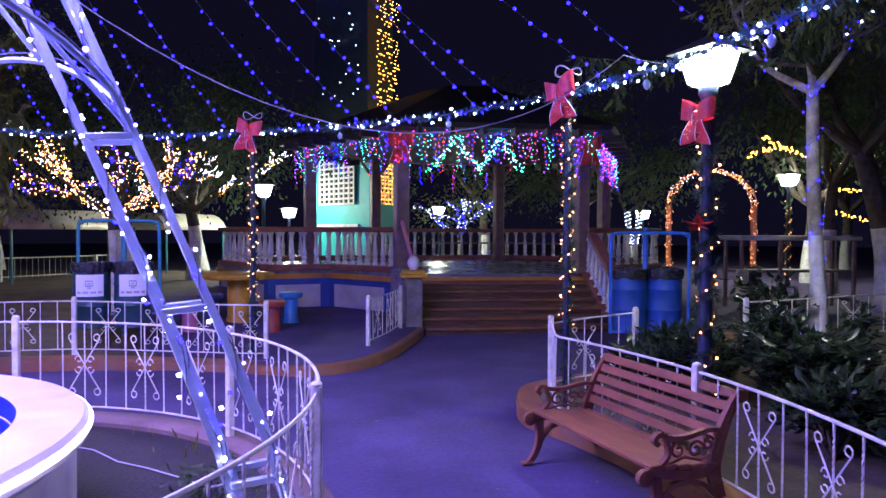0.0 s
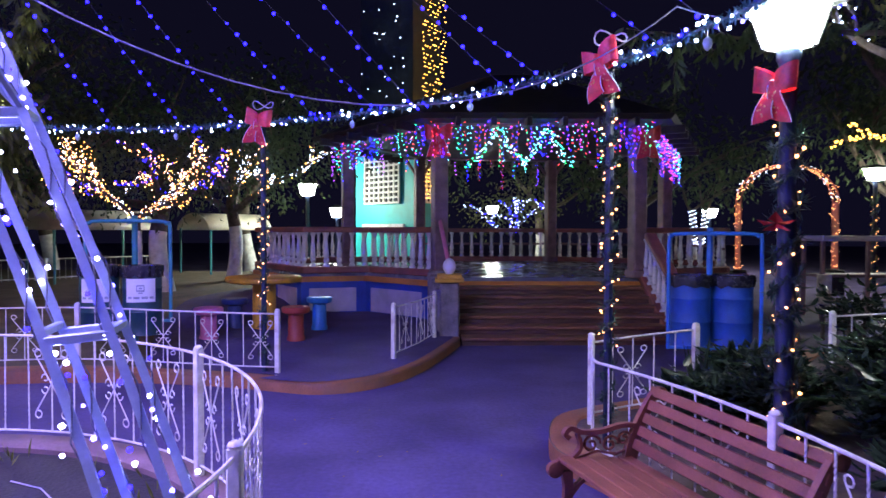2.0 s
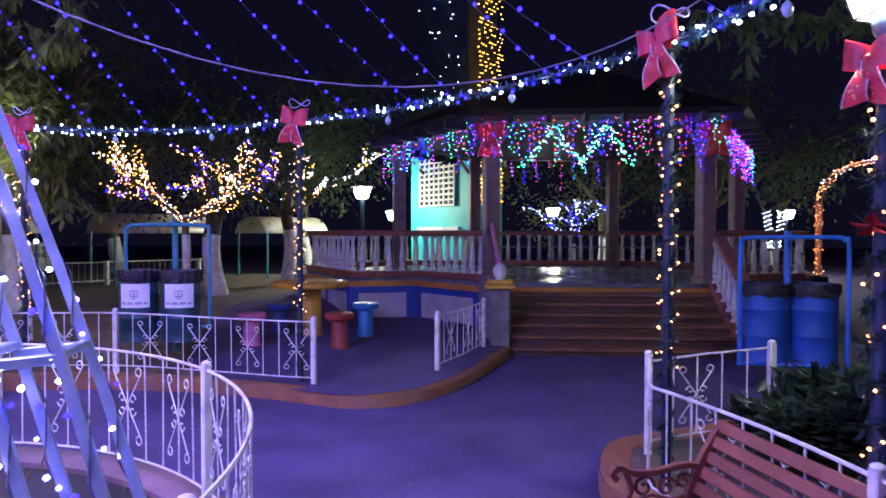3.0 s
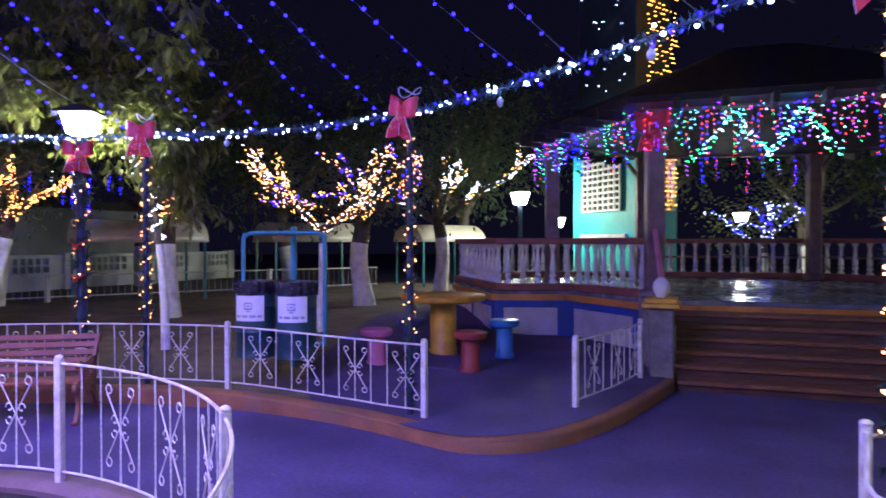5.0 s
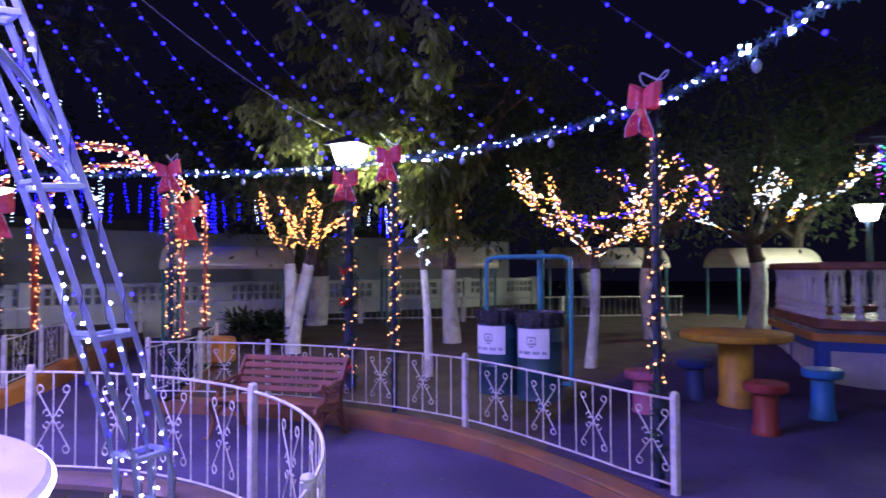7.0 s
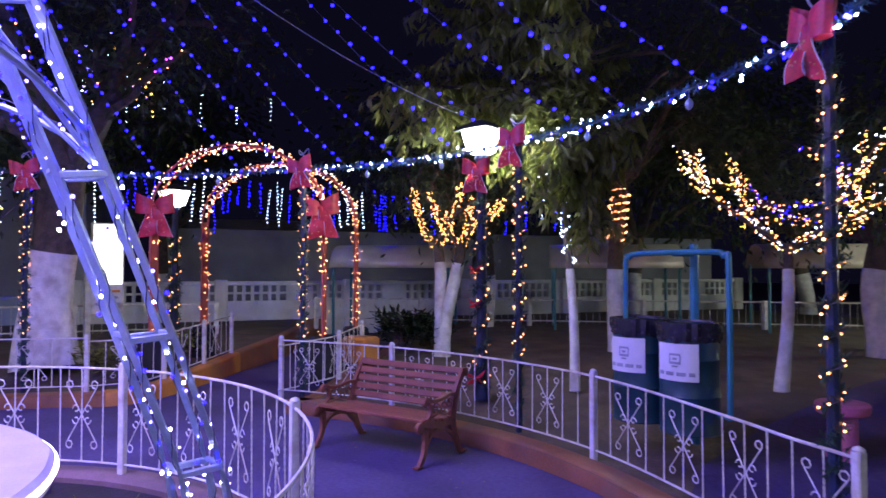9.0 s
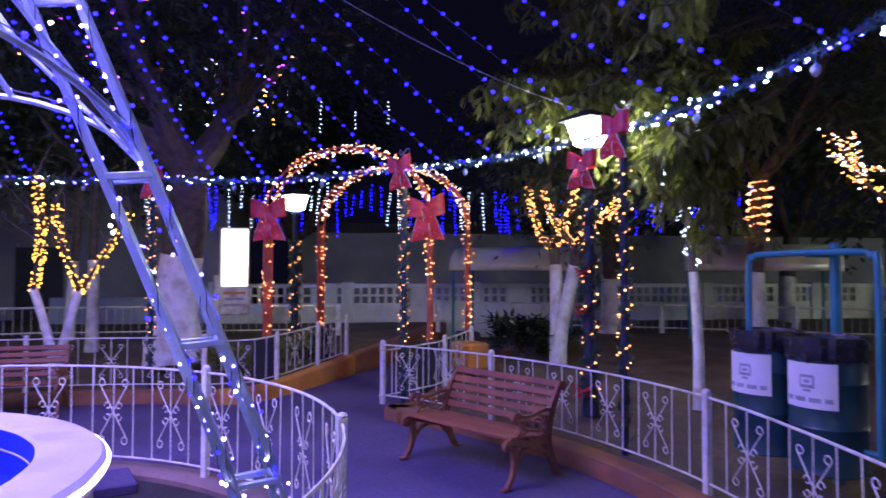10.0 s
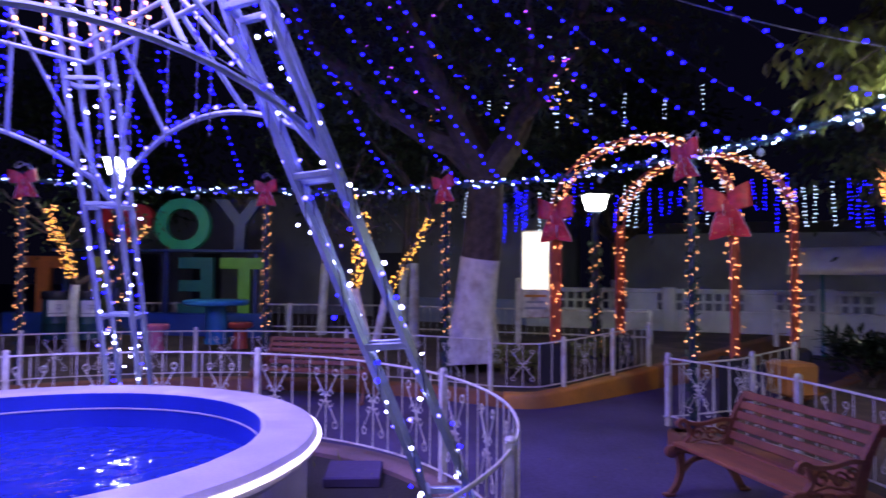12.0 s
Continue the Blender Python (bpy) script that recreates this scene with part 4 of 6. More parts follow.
for a in POLES:
    p = polar(a, RP)
    z0 = bed_height(p.x, p.y)
    pole = thing("garland_pole", (p.x, p.y, z0), "thin dark blue pole wrapped in tinsel and warm lights", "pole", "garland poles")
    part("pole", Geo().tube([(p.x, p.y, z0 - 0.05), (p.x, p.y, ZP + 0.12)], 0.030, 8), BLUE_POLE, pole)
    line = helix(p.x, p.y, z0 + 0.1, ZP, 0.042, 16, 160)
    tinsel(line, 0.06, 1300, GREEN_POLE, pole)
    # wire loop at the top
    lp = [Vector((p.x, p.y, ZP + 0.20)) + Vector((0.11 * math.cos(t), 0.11 * math.sin(t) * 0.5, 0.04 * math.sin(2 * t))) for t in [2 * math.pi * i / 16 for i in range(16)]]
    part("wire_loop", Geo().tube(lp, 0.006, 5, closed=True), CABLE_LIGHT, pole)
    string("string of warm bulbs wound round a pole", helix(p.x, p.y, 0.85, ZP - 0.2, 0.055, 11, 140), 0.075, L_WARM, 0.0078, wr=0.003)
    q = polar(a, RP - 0.07, ZP + 0.02)
    bow(q, a + 180, 0.84)

full = POLES + [POLES[0] + 360]
for a, b in zip(full, full[1:]):
    pa, pb = polar(a, RP, ZP + 0.02), polar(b, RP, ZP + 0.02)
    sagv = 0.05 + 0.006 * (b - a) / 10
    line = sag_line(pa, pb, sagv, 24)
    ga = thing("light_garland", pa, "tinsel garland with cool white bulbs strung between poles", "garland", "plaza garlands")
    part("cable", Geo().tube(line, 0.008, 4, cap=False), CABLE, ga)
    tinsel(line, 0.055, 900, TINSEL, ga)
    g1, g2, g3 = Geo(), Geo(), Geo()
    for q in along(line, 0.052):
        k = rnd.random()
        (g1 if k < 0.62 else g2 if k < 0.8 else g3).bulb(jitter(q, 0.05), rnd.uniform(0.008, 0.0135))
    tagged(part("white_bulb_chain", g1, L_GARLAND, ga), kind="stuff")
    tagged(part("violet_bulb_chain", g2, L_VIOLET, ga), kind="stuff")
    tagged(part("blue_bulb_chain", g3, L_BLUE, ga), kind="stuff")
    # small clear ornaments that hang from the garland
    for t in (0.34, 0.68):
        q = line[int(t * 23)]
        orn = thing("hanging_ornament", q - Vector((0, 0, 0.12)), "small silvery plastic ornament hanging from the garland", "ornament", "garland ornaments")
        part("body", Geo().lathe([(0.003, 0), (0.02, 0.015), (0.027, 0.04), (0.02, 0.06), (0.004, 0.075)], 8, (q.x, q.y, q.z - 0.13)), STEEL, orn)
        part("thread", Geo().tube([q, q - Vector((0, 0, 0.06))], 0.002, 3), CABLE_LIGHT, orn)

# loose pale cables slung from the tower to the poles
line = sag_line((-2.86, 2.11, 3.97), (1.24, 4.67, 2.85), 1.17, 28) + sag_line((1.24, 4.67, 2.85), (2.03, 5.27, 2.98), 0.05, 6)[1:]
single("slung_cable", Geo().tube(line, 0.0035, 5), CABLE_LIGHT, "pale cable slung loosely from the tower to a lamp", "cable", group="slung cables")

line = sag_line((-3.9, 3.2, 4.7), (-6.58, 7.9, 3.25), 0.30, 24)
single("slung_cable", Geo().tube(line, 0.0035, 5), CABLE_LIGHT, "pale cable slung from the tower to a lamp post", "cable", group="slung cables")

# ---- canopy of blue strings from the tower's top to the garland ring ----
NS = 46
for k in range(NS):
    a = 360 * k / NS + rnd.uniform(-2.0, 2.0)
    end = polar(a, RP + 0.05, ZP - 0.02)
    line = sag_line((CX + 0.3 * math.cos(radians(a)), CY + 0.3 * math.sin(radians(a)), TOP + 0.1), end, rnd.uniform(0.15, 0.45), 16)
    string("long string of blue bulbs from tower to garland", line, 0.145, L_BLUE, 0.0142, spread=0.02, group="canopy strings", wr=0.0025)


# ---- lantern posts ----
def lantern_post(x, y, z0, zl, material=LANTERN, wrapped=True, label="", big=0.89):
    lp = thing("street_lamp", (x, y, z0), label or "dark post with a lit four sided glass lantern and red bow", "street lamp", "street lamps")
    part("post", Geo().lathe([(0.085, 0), (0.085, 0.12), (0.062, 0.2), (0.055, 1.2), (0.05, zl - z0 - 0.1), (0.075, zl - z0 - 0.05), (0.075, zl - z0)], 10, (x, y, z0)), BLUE_POLE, lp)
    w0, w1, h = 0.118 * big, 0.180 * big, 0.27 * big

    def ring(w, z, rz=0.5):
        return [(x + w * math.sqrt(2) * math.cos(rz + math.pi / 4 + k * math.pi / 2), y + w * math.sqrt(2) * math.sin(rz + math.pi / 4 + k * math.pi / 2), z) for k in range(4)]
    lan = part("lantern", Geo().add(ring(w0, zl + 0.02) + ring(w1, zl + 0.02 + h), [(3, 2, 1, 0), (4, 5, 6, 7), (0, 1, 5, 4), (1, 2, 6, 5), (2, 3, 7, 6), (3, 0, 4, 7)]), material, lp, "brightly lit glass panes", smooth=False)
    g = Geo()
    lo, hi = ring(w0 + 0.004, zl + 0.02), ring(w1 + 0.004, zl + 0.02 + h)
    for k in range(4):
        g.tube([lo[k], hi[k]], 0.008, 4)
        g.tube([lo[k], lo[(k + 1) % 4]], 0.008, 4)
    part("lantern_frame", g, DARK, lan)
    g = Geo().add(ring(w1 + 0.07, zl + h + 0.025) + ring(w1 + 0.05, zl + h + 0.05) + ring(0.05, zl + h + 0.14), [(3, 2, 1, 0), (8, 9, 10, 11)] + [(k + 4 * j, (k + 1) % 4 + 4 * j, (k + 1) % 4 + 4 + 4 * j, k + 4 + 4 * j) for j in range(2) for k in range(4)])
    part("lantern_roof", g, DARK, lan, smooth=False)
    if wrapped:
        tinsel(helix(x, y, z0 + 0.15, zl - 0.5, 0.075, 9, 120), 0.085, 1500, GREEN_POLE, lp)
        string("string of warm bulbs wound round a lamp post", helix(x, y, z0 + 0.2, zl - 0.45, 0.085, 6.5, 110), 0.11, L_WARM, 0.0105, wr=0.003)
    return lp


def flower(p, size=0.09):
    f = thing("red_flower", p, "red fabric flower tied to a lamp post", "flower", "lamp post flowers")
    for k in range(6):
        a = k * math.pi / 3
        g = Geo()
        d = Vector((math.cos(a) * 0.6, math.sin(a) * 0.8, 0.5 * math.sin(a * 2) + 0.1)).normalized()
        g.leaf(Vector(p), d, d.cross(Vector((0.2, 0.1, 1))).normalized(), size, size * 0.7)
        part("petal", g, FLOWER, f)
    return f


lantern_post(2.08, 5.32, 0.16, 2.77)
bow(Vector((1.99, 5.26, 2.55)), 210, 0.80)
flower((1.99, 5.24, 1.70), 0.12)
lantern_post(-6.62, 7.98, 0.2, 2.88)
bow(Vector((-6.53, 7.88, 2.70)), -45, 0.85)
for z in (0.45, 1.25, 1.62):
    flower((-6.55, 7.87, z), 0.14 if z < 1 else 0.1)
lantern_post(-8.25, -1.75, 0.3, 3.0)
lantern_post(-11.6, 4.7, 0.25, 2.62, LANTERN_ARCH)
# far lamps across the park
for x, y, zl in ((-5.25, 19.7, 2.62), (-5.6, 24.5, 2.1), (10.5, 20.5, 3.05), (8.6, 29.0, 2.2), (-0.2, 31.0, 2.4)):
    lantern_post(x, y, 0.0, zl, LANTERN_FAR, wrapped=x > 9, big=1.15)


# ---- benches ----
def ribbon(g, x, line, widths, thick=0.034):
    """A flat cast strap in a plane of constant x along (y, z) points; widths are spread over its length."""
    n, m = len(line), len(widths)
    base = len(g.v)
    for i, (u, v) in enumerate(line):
        a, c = line[max(0, i - 1)], line[min(n - 1, i + 1)]
        d = Vector((c[0] - a[0], c[1] - a[1])).normalized()
        t = i / (n - 1) * (m - 1)
        k = min(m - 2, int(t))
        h = (widths[k] + (widths[k + 1] - widths[k]) * (t - k)) / 2
        for sx, sn in ((-1, -1), (1, -1), (1, 1), (-1, 1)):
            g.v.append((x + sx * thick / 2, u - d.y * h * sn, v + d.x * h * sn))
    for i in range(n - 1):
        for q in range(4):
            r = (q + 1) % 4
            g.f.append((base + i * 4 + q, base + i * 4 + r, base + i * 4 + 4 + r, base + i * 4 + 4 + q))
    g.f.append(tuple(base + q for q in (3, 2, 1, 0)))
    g.f.append(tuple(base + (n - 1) * 4 + q for q in range(4)))


def bench(at, yaw, length=1.5):
    """A slatted park bench; it faces its own -y."""
    b = thing("park_bench", (0, 0, 0), "red brown slatted wooden bench with sweeping cast iron ends", "bench", "park benches")
    hl = length / 2
    seat_z = 0.40
    for k in range(5):
        y = -0.22 + 0.095 * k
        z = seat_z - 0.012 * (k if k < 4 else 3)
        piece("seat_slat", mesh_of("seat_slat", Geo().box(0, y, z, length, 0.082, 0.03, b=0.006), WOOD), b)
    for k in range(5):
        t = k / 4
        m = Matrix.Translation((0, 0.215 + 0.13 * t, seat_z + 0.055 + 0.31 * t)) @ Matrix.Rotation(radians(-20), 4, "X")
        piece("back_slat", mesh_of("back_slat", Geo().box(0, 0, 0, length, 0.028, 0.062, m=m, b=0.006), WOOD), b)
    for s in (-1, 1):
        x = s * (hl - 0.02)
        # one cast end: a sweeping upright with a rolled top, a seat rail with a rolled front, splayed legs and a web between
        g = Geo()
        ribbon(g, x, smooth_line([(0.33, 0.0), (0.25, 0.14), (0.19, 0.30), (0.20, 0.42), (0.255, 0.58), (0.335, 0.73), (0.375, 0.775)], 6), (0.045, 0.055, 0.08, 0.085, 0.065, 0.05, 0.045))
        g.lathe_x(x, 0.388, 0.752, 0.042, 0.040)
        ribbon(g, x, smooth_line([(0.22, 0.345), (0.08, 0.325), (-0.08, 0.335), (-0.20, 0.365), (-0.275, 0.375)], 6), (0.07, 0.06, 0.055, 0.055, 0.05))
        g.lathe_x(x, -0.285, 0.345, 0.048, 0.042)
        ribbon(g, x, smooth_line([(-0.30, 0.0), (-0.235, 0.09), (-0.205, 0.20), (-0.215, 0.33)], 6), (0.04, 0.04, 0.05, 0.065))
        ribbon(g, x, smooth_line([(-0.205, 0.16), (-0.12, 0.26), (0.0, 0.285), (0.12, 0.25), (0.21, 0.17)], 6), (0.025, 0.025, 0.03, 0.025, 0.025))
        g.box(x, -0.305, 0.012, 0.055, 0.085, 0.024, b=0.006)
        g.box(x, 0.335, 0.012, 0.055, 0.085, 0.024, b=0.006)
        part("cast_end", g, CAST, b, "sweeping red brown cast iron end")
        g = Geo()
        ribbon(g, x, smooth_line([(0.25, 0.56), (0.14, 0.575), (0.0, 0.55), (-0.12, 0.555), (-0.19, 0.585), (-0.225, 0.555), (-0.20, 0.525)], 6), (0.028,) * 7)
        ribbon(g, x, smooth_line([(-0.15, 0.55), (-0.13, 0.46), (-0.20, 0.385)], 6), (0.02, 0.02, 0.025))
        for cy, cz, rr in ((-0.06, 0.475, 0.060), (0.06, 0.465, 0.055), (0.15, 0.49, 0.045)):
            g.tube([(x, cy + rr * (1 - i / 26) * math.cos(i * 0.42), cz + rr * (1 - i / 26) * math.sin(i * 0.42)) for i in range(22)], 0.009, 5)
        g.tube([(x, -0.14, 0.40), (x, -0.02, 0.43), (x, 0.10, 0.40), (x, 0.19, 0.43)], 0.009, 5)
        part("arm_rest", g, CAST, b, "scrolled filigree arm rest")
    b.matrix_basis = Matrix.Translation(at) @ Matrix.Rotation(radians(yaw), 4, "Z") @ Matrix.Diagonal((1, 1, 0.93, 1))
    return b


def place_bench(a, r, length):
    p = polar(a, r)
    return bench((p.x, p.y, 0.004), a - 90, length)


bench((1.105, 4.215, 0.004), -67.6, 1.26)
bench((-5.686, 6.647, 0.004), 35.5, 1.20)
place_bench(190.5, 4.80, 1.5)


# ---- bins ----
def label_sheet(parent, x, y, z, face, r, w, h):
    """A curved paper label on a drum with its printed crest and bars."""
    g, c = Geo(), Geo()
    n = 8
    for i in range(n + 1):
        t = radians(face) + (i / n - 0.5) * w / r
        for zz in (z - h / 2, z + h / 2):
            g.v.append((x + (r + 0.004) * math.cos(t), y + (r + 0.004) * math.sin(t), zz))
    g.f += [(2 * i, 2 * i + 2, 2 * i + 3, 2 * i + 1) for i in range(n)]
    sheet = part("label", g, PAPER, parent, "white paper label with grey print")

    def patch(u0, u1, v0, v1):
        k = len(c.v)
        for i in range(4):
            t = radians(face) + (u0 + (u1 - u0) * i / 3) * w / r
            for v in (v0, v1):
                c.v.append((x + (r + 0.008) * math.cos(t), y + (r + 0.008) * math.sin(t), z + v * h))
        c.f.extend([(k + 2 * i, k + 2 * i + 2, k + 2 * i + 3, k + 2 * i + 1) for i in range(3)])
    patch(-0.42, 0.42, -0.36, -0.26)
    patch(-0.10, 0.10, -0.05, 0.02)
    patch(-0.13, -0.10, -0.05, 0.20)
    patch(0.10, 0.13, -0.05, 0.20)
    patch(-0.12, 0.12, 0.18, 0.24)
    patch(-0.07, 0.07, -0.13, -0.08)
    patch(-0.05, 0.05, 0.06, 0.13)
    part("print", c, INK, sheet, "grey printed crest and bars")


def drum(x, y, z0, material, bag, label, face=None, r=0.215):
    d = thing("litter_drum", (x, y, z0), label, "bin", "litter drums")
    h = 0.80
    prof = [(r, 0), (r + 0.008, 0.01), (r, 0.025), (r, 0.26), (r + 0.008, 0.275), (r, 0.29), (r, 0.53), (r + 0.008, 0.545), (r, 0.56), (r, h - 0.02), (r + 0.01, h), (r - 0.01, h), (r - 0.015, 0.1)]
    part("drum_body", Geo().lathe(prof[:-1], 28, (x, y, z0)), material, d)
    if bag:
        g = Geo()
        n = 40
        for k, (rr, zz) in enumerate([(r + 0.012, h - 0.12), (r + 0.02, h - 0.05), (r + 0.016, h + 0.012), (r - 0.03, h + 0.016), (r - 0.06, h - 0.08)]):
            for i in range(n):
                t = 2 * math.pi * i / n
                wob = 0.010 * math.sin(i * 2.9 + k) + 0.01 * noise.noise(Vector((i * 0.9, k, z0)))
                g.v.append((x + (rr + wob) * math.cos(t), y + (rr + wob) * math.sin(t), z0 + zz + (0.035 * noise.noise(Vector((i * 0.5, 3, x))) if k == 0 else 0)))
        for k in range(4):
            for i in range(n):
                j = (i + 1) % n
                g.f.append((k * n + i, k * n + j, (k + 1) * n + j, (k + 1) * n + i))
        part("bin_bag", g, BAG, d, "crumpled black bin bag")
    if face is not None:
        label_sheet(d, x, y, z0 + 0.53, face, r + 0.008, 0.33, 0.27)
    return d


def bin_stand(x, y, z0, yaw, height, half, material):
    s = thing("bin_stand", (x, y, z0), "blue painted pipe stand that holds two drums", "bin stand")
    m = Matrix.Translation((x, y, z0)) @ Matrix.Rotation(radians(yaw), 4, "Z")
    hoop = smooth_line([(-half, 0.30), (-half, height - 0.12), (-half + 0.04, height - 0.03), (-half + 0.14, height), (half - 0.14, height), (half - 0.04, height - 0.03), (half, height - 0.12), (half, 0.30)], 5)
    part("hoop", Geo().tube([m @ Vector((u, -0.26, v)) for u, v in hoop], 0.022, 8), material, s)
    part("pole", Geo().tube([m @ Vector((0, 0.0, 0)), m @ Vector((0, 0.0, height + 0.07))], 0.035, 8), material, s)
    part("cross_bar", Geo().tube([m @ Vector((0, 0.0, height - 0.01)), m @ Vector((0, -0.26, height - 0.01))], 0.02, 6), material, s)
    part("lower_bar", Geo().tube([m @ Vector((-half, -0.26, 0.32)), m @ Vector((half, -0.26, 0.32))], 0.02, 6), material, s)
    return s


bin_stand(-4.15, 8.75, 0.25, 14, 1.50, 0.47, CYAN_PIPE)
drum(-4.40, 8.42, 0.42, DRUM_DARK, True, "dark teal litter drum with black bag and white label", -70)
drum(-3.92, 8.50, 0.42, DRUM_DARK, True, "dark teal litter drum with black bag and white label", -66)
bin_stand(2.72, 9.05, 0.0, -4, 1.62, 0.50, mat("blue_painted_pipe", (0.02, 0.12, 0.55), 0.4, vary=0.15, scale=9))
drum(2.475, 9.0, 0.33, DRUM_BLUE, True, "blue litter drum lined with a black bag", None, 0.232)
drum(2.965, 9.02, 0.33, DRUM_BLUE, True, "blue litter drum lined with a black bag", None, 0.232)


# ---- painted concrete table and stools ----
def stool(x, y, z0, material, label, foot=None):
    """A round concrete stool whose seat is 0.425 m over z0; its pedestal reaches down to foot."""
    d = z0 - (z0 if foot is None else foot)
    s = thing("concrete_stool", (x, y, z0 - d), label, "stool", "table stools")
    part("pedestal", Geo().lathe([(0.125, -d), (0.125, 0.05 - d), (0.11, 0.07 - d), (0.105, 0.34)], 18, (x, y, z0)), material, s)
    part("seat", Geo().lathe([(0.15, 0.33), (0.185, 0.345), (0.195, 0.37), (0.195, 0.41), (0.18, 0.425)], 22, (x, y, z0)), material, s)
    return s


TERRACE = 0.125
tb = thing("concrete_table", (-3.30, 10.85, TERRACE), "yellow painted round concrete table on a thick pedestal", "table")
part("tabletop", Geo().lathe([(0.52, 0.66), (0.56, 0.675), (0.57, 0.70), (0.57, 0.735), (0.55, 0.75)], 40, (-3.30, 10.85, 0.2)), YELLOW, tb)
part("pedestal", Geo().lathe([(0.19, -0.08), (0.19, 0.02), (0.175, 0.04), (0.175, 0.67)], 24, (-3.30, 10.85, 0.2)), YELLOW, tb)
stool(-2.50, 11.05, 0.20, BLUEP, "light blue painted round concrete stool", TERRACE)
stool(-2.54, 10.0, 0.17, REDP, "dark red painted round concrete stool", TERRACE)
stool(-3.68, 9.75, 0.17, PINK, "pink painted round concrete stool", 0.14)
stool(-3.70, 10.70, 0.20, NAVY, "navy painted round concrete stool", 0.14)


# ---- arches over the west path ----
def light_arch(p, q, label):
    ar = thing("light_arch", (p[0], p[1], 0), label, "arch", "light arches")
    P, Q = Vector((p[0], p[1], 0)), Vector((q[0], q[1], 0))
    mid, half = (P + Q) / 2, (Q - P).length / 2
    u = (Q - P).normalized()
    w = Vector((-u.y, u.x, 0))
    for k, base in enumerate((P, Q)):
        z0 = 0.15
        for s in (-0.11, 0.11):
            part("leg", Geo().tube([base + w * s + Vector((0, 0, z0)), base + w * s + Vector((0, 0, 2.35))], 0.016, 5), ARCH_PAINT, ar)
        part("ribbon_wrap", Geo().box(base.x, base.y, 1.55, 0.006, 0.21, 1.6, math.degrees(math.atan2(u.y, u.x))), ARCH_PAINT, ar, "red cloth ribbon on the leg")
        part("planter", Geo().box(base.x, base.y, 0.42, 0.34, 0.34, 0.62, b=0.03), DARK, ar, "dark planter at the arch foot")
    for s in (-0.11, 0.11):
        pts = []
        for i in range(25):
            t = math.pi * i / 24
            pts.append(mid - u * half * math.cos(t) + w * s + Vector((0, 0, 2.35 + 0.90 * math.sin(t))))
        part("hoop", Geo().tube(pts, 0.016, 5), ARCH_PAINT, ar)
    gs = {"warm_bulb_chain": (Geo(), L_WARM), "white_bulb_chain": (Geo(), L_WHITE)}
    line = [P + Vector((0, 0, 0.75))] + [mid - u * half * math.cos(math.pi * i / 24) + Vector((0, 0, 2.35 + 0.90 * math.sin(math.pi * i / 24))) for i in range(25)] + [Q + Vector((0, 0, 0.75))]
    for c in along(line, 0.012):
        high = c.z > 2.5
        if not high and rnd.random() < 0.55:
            continue
        g = gs["white_bulb_chain" if (high and rnd.random() < 0.3) else "warm_bulb_chain"][0]
        g.bulb(c + w * rnd.uniform(-0.12, 0.12) + Vector((rnd.uniform(-0.06, 0.06), rnd.uniform(-0.06, 0.06), rnd.uniform(-0.06, 0.06))), rnd.uniform(0.007, 0.011))
    for nme, (g, m_) in gs.items():
        tagged(part(nme, g, m_, ar), kind="stuff")
    return ar


light_arch((-9.50, 4.50), (-8.72, 6.62), "red arch over the path wound thickly with warm lights")
light_arch((-11.0, 5.15), (-10.05, 7.35), "red arch over the path wound with warm lights")
bow(Vector((-9.45, 4.52, 2.42)), -10, 1.3)
bow(Vector((-8.62, 6.55, 2.40)), -10, 1.3)
g = Geo().box(-9.05, 7.2, 0.50, 0.42, 0.36, 0.36, 30, b=0.03)
single("orange_block", g, ORANGE, "orange painted concrete block beside the arch", "block")


# ---- trees ----
def wander(p, d, length, n, wob, rng, lift=0.0):
    pts = [Vector(p)]
    d = Vector(d).normalized()
    for _ in range(n):
        d = (d + Vector((rng.gauss(0, wob), rng.gauss(0, wob), rng.gauss(0, wob) + lift))).normalized()
        pts.append(pts[-1] + d * length / n)
    return pts, d


def taper(r0, r1, n):
    return [r0 + (r1 - r0) * i / (n - 1) for i in range(n)]


def leaf_cloud(g, centre, radius, count, size, rng, droop=0.5, flat=0.7):
    for _ in range(count):
        v = Vector((rng.gauss(0, 1), rng.gauss(0, 1), rng.gauss(0, 1) * flat))
        v = v.normalized() * radius * rng.random() ** 0.45
        d = (v.normalized() * 0.6 + Vector((rng.uniform(-1, 1), rng.uniform(-1, 1), rng.uniform(-1, 0.6) - droop))).normalized()
        s = d.cross(Vector((rng.uniform(-1, 1), rng.uniform(-1, 1), rng.uniform(-1, 1)))).normalized()
        g.leaf(centre + v, d, s, size * rng.uniform(0.7, 1.3), size * rng.uniform(0.35, 0.5))


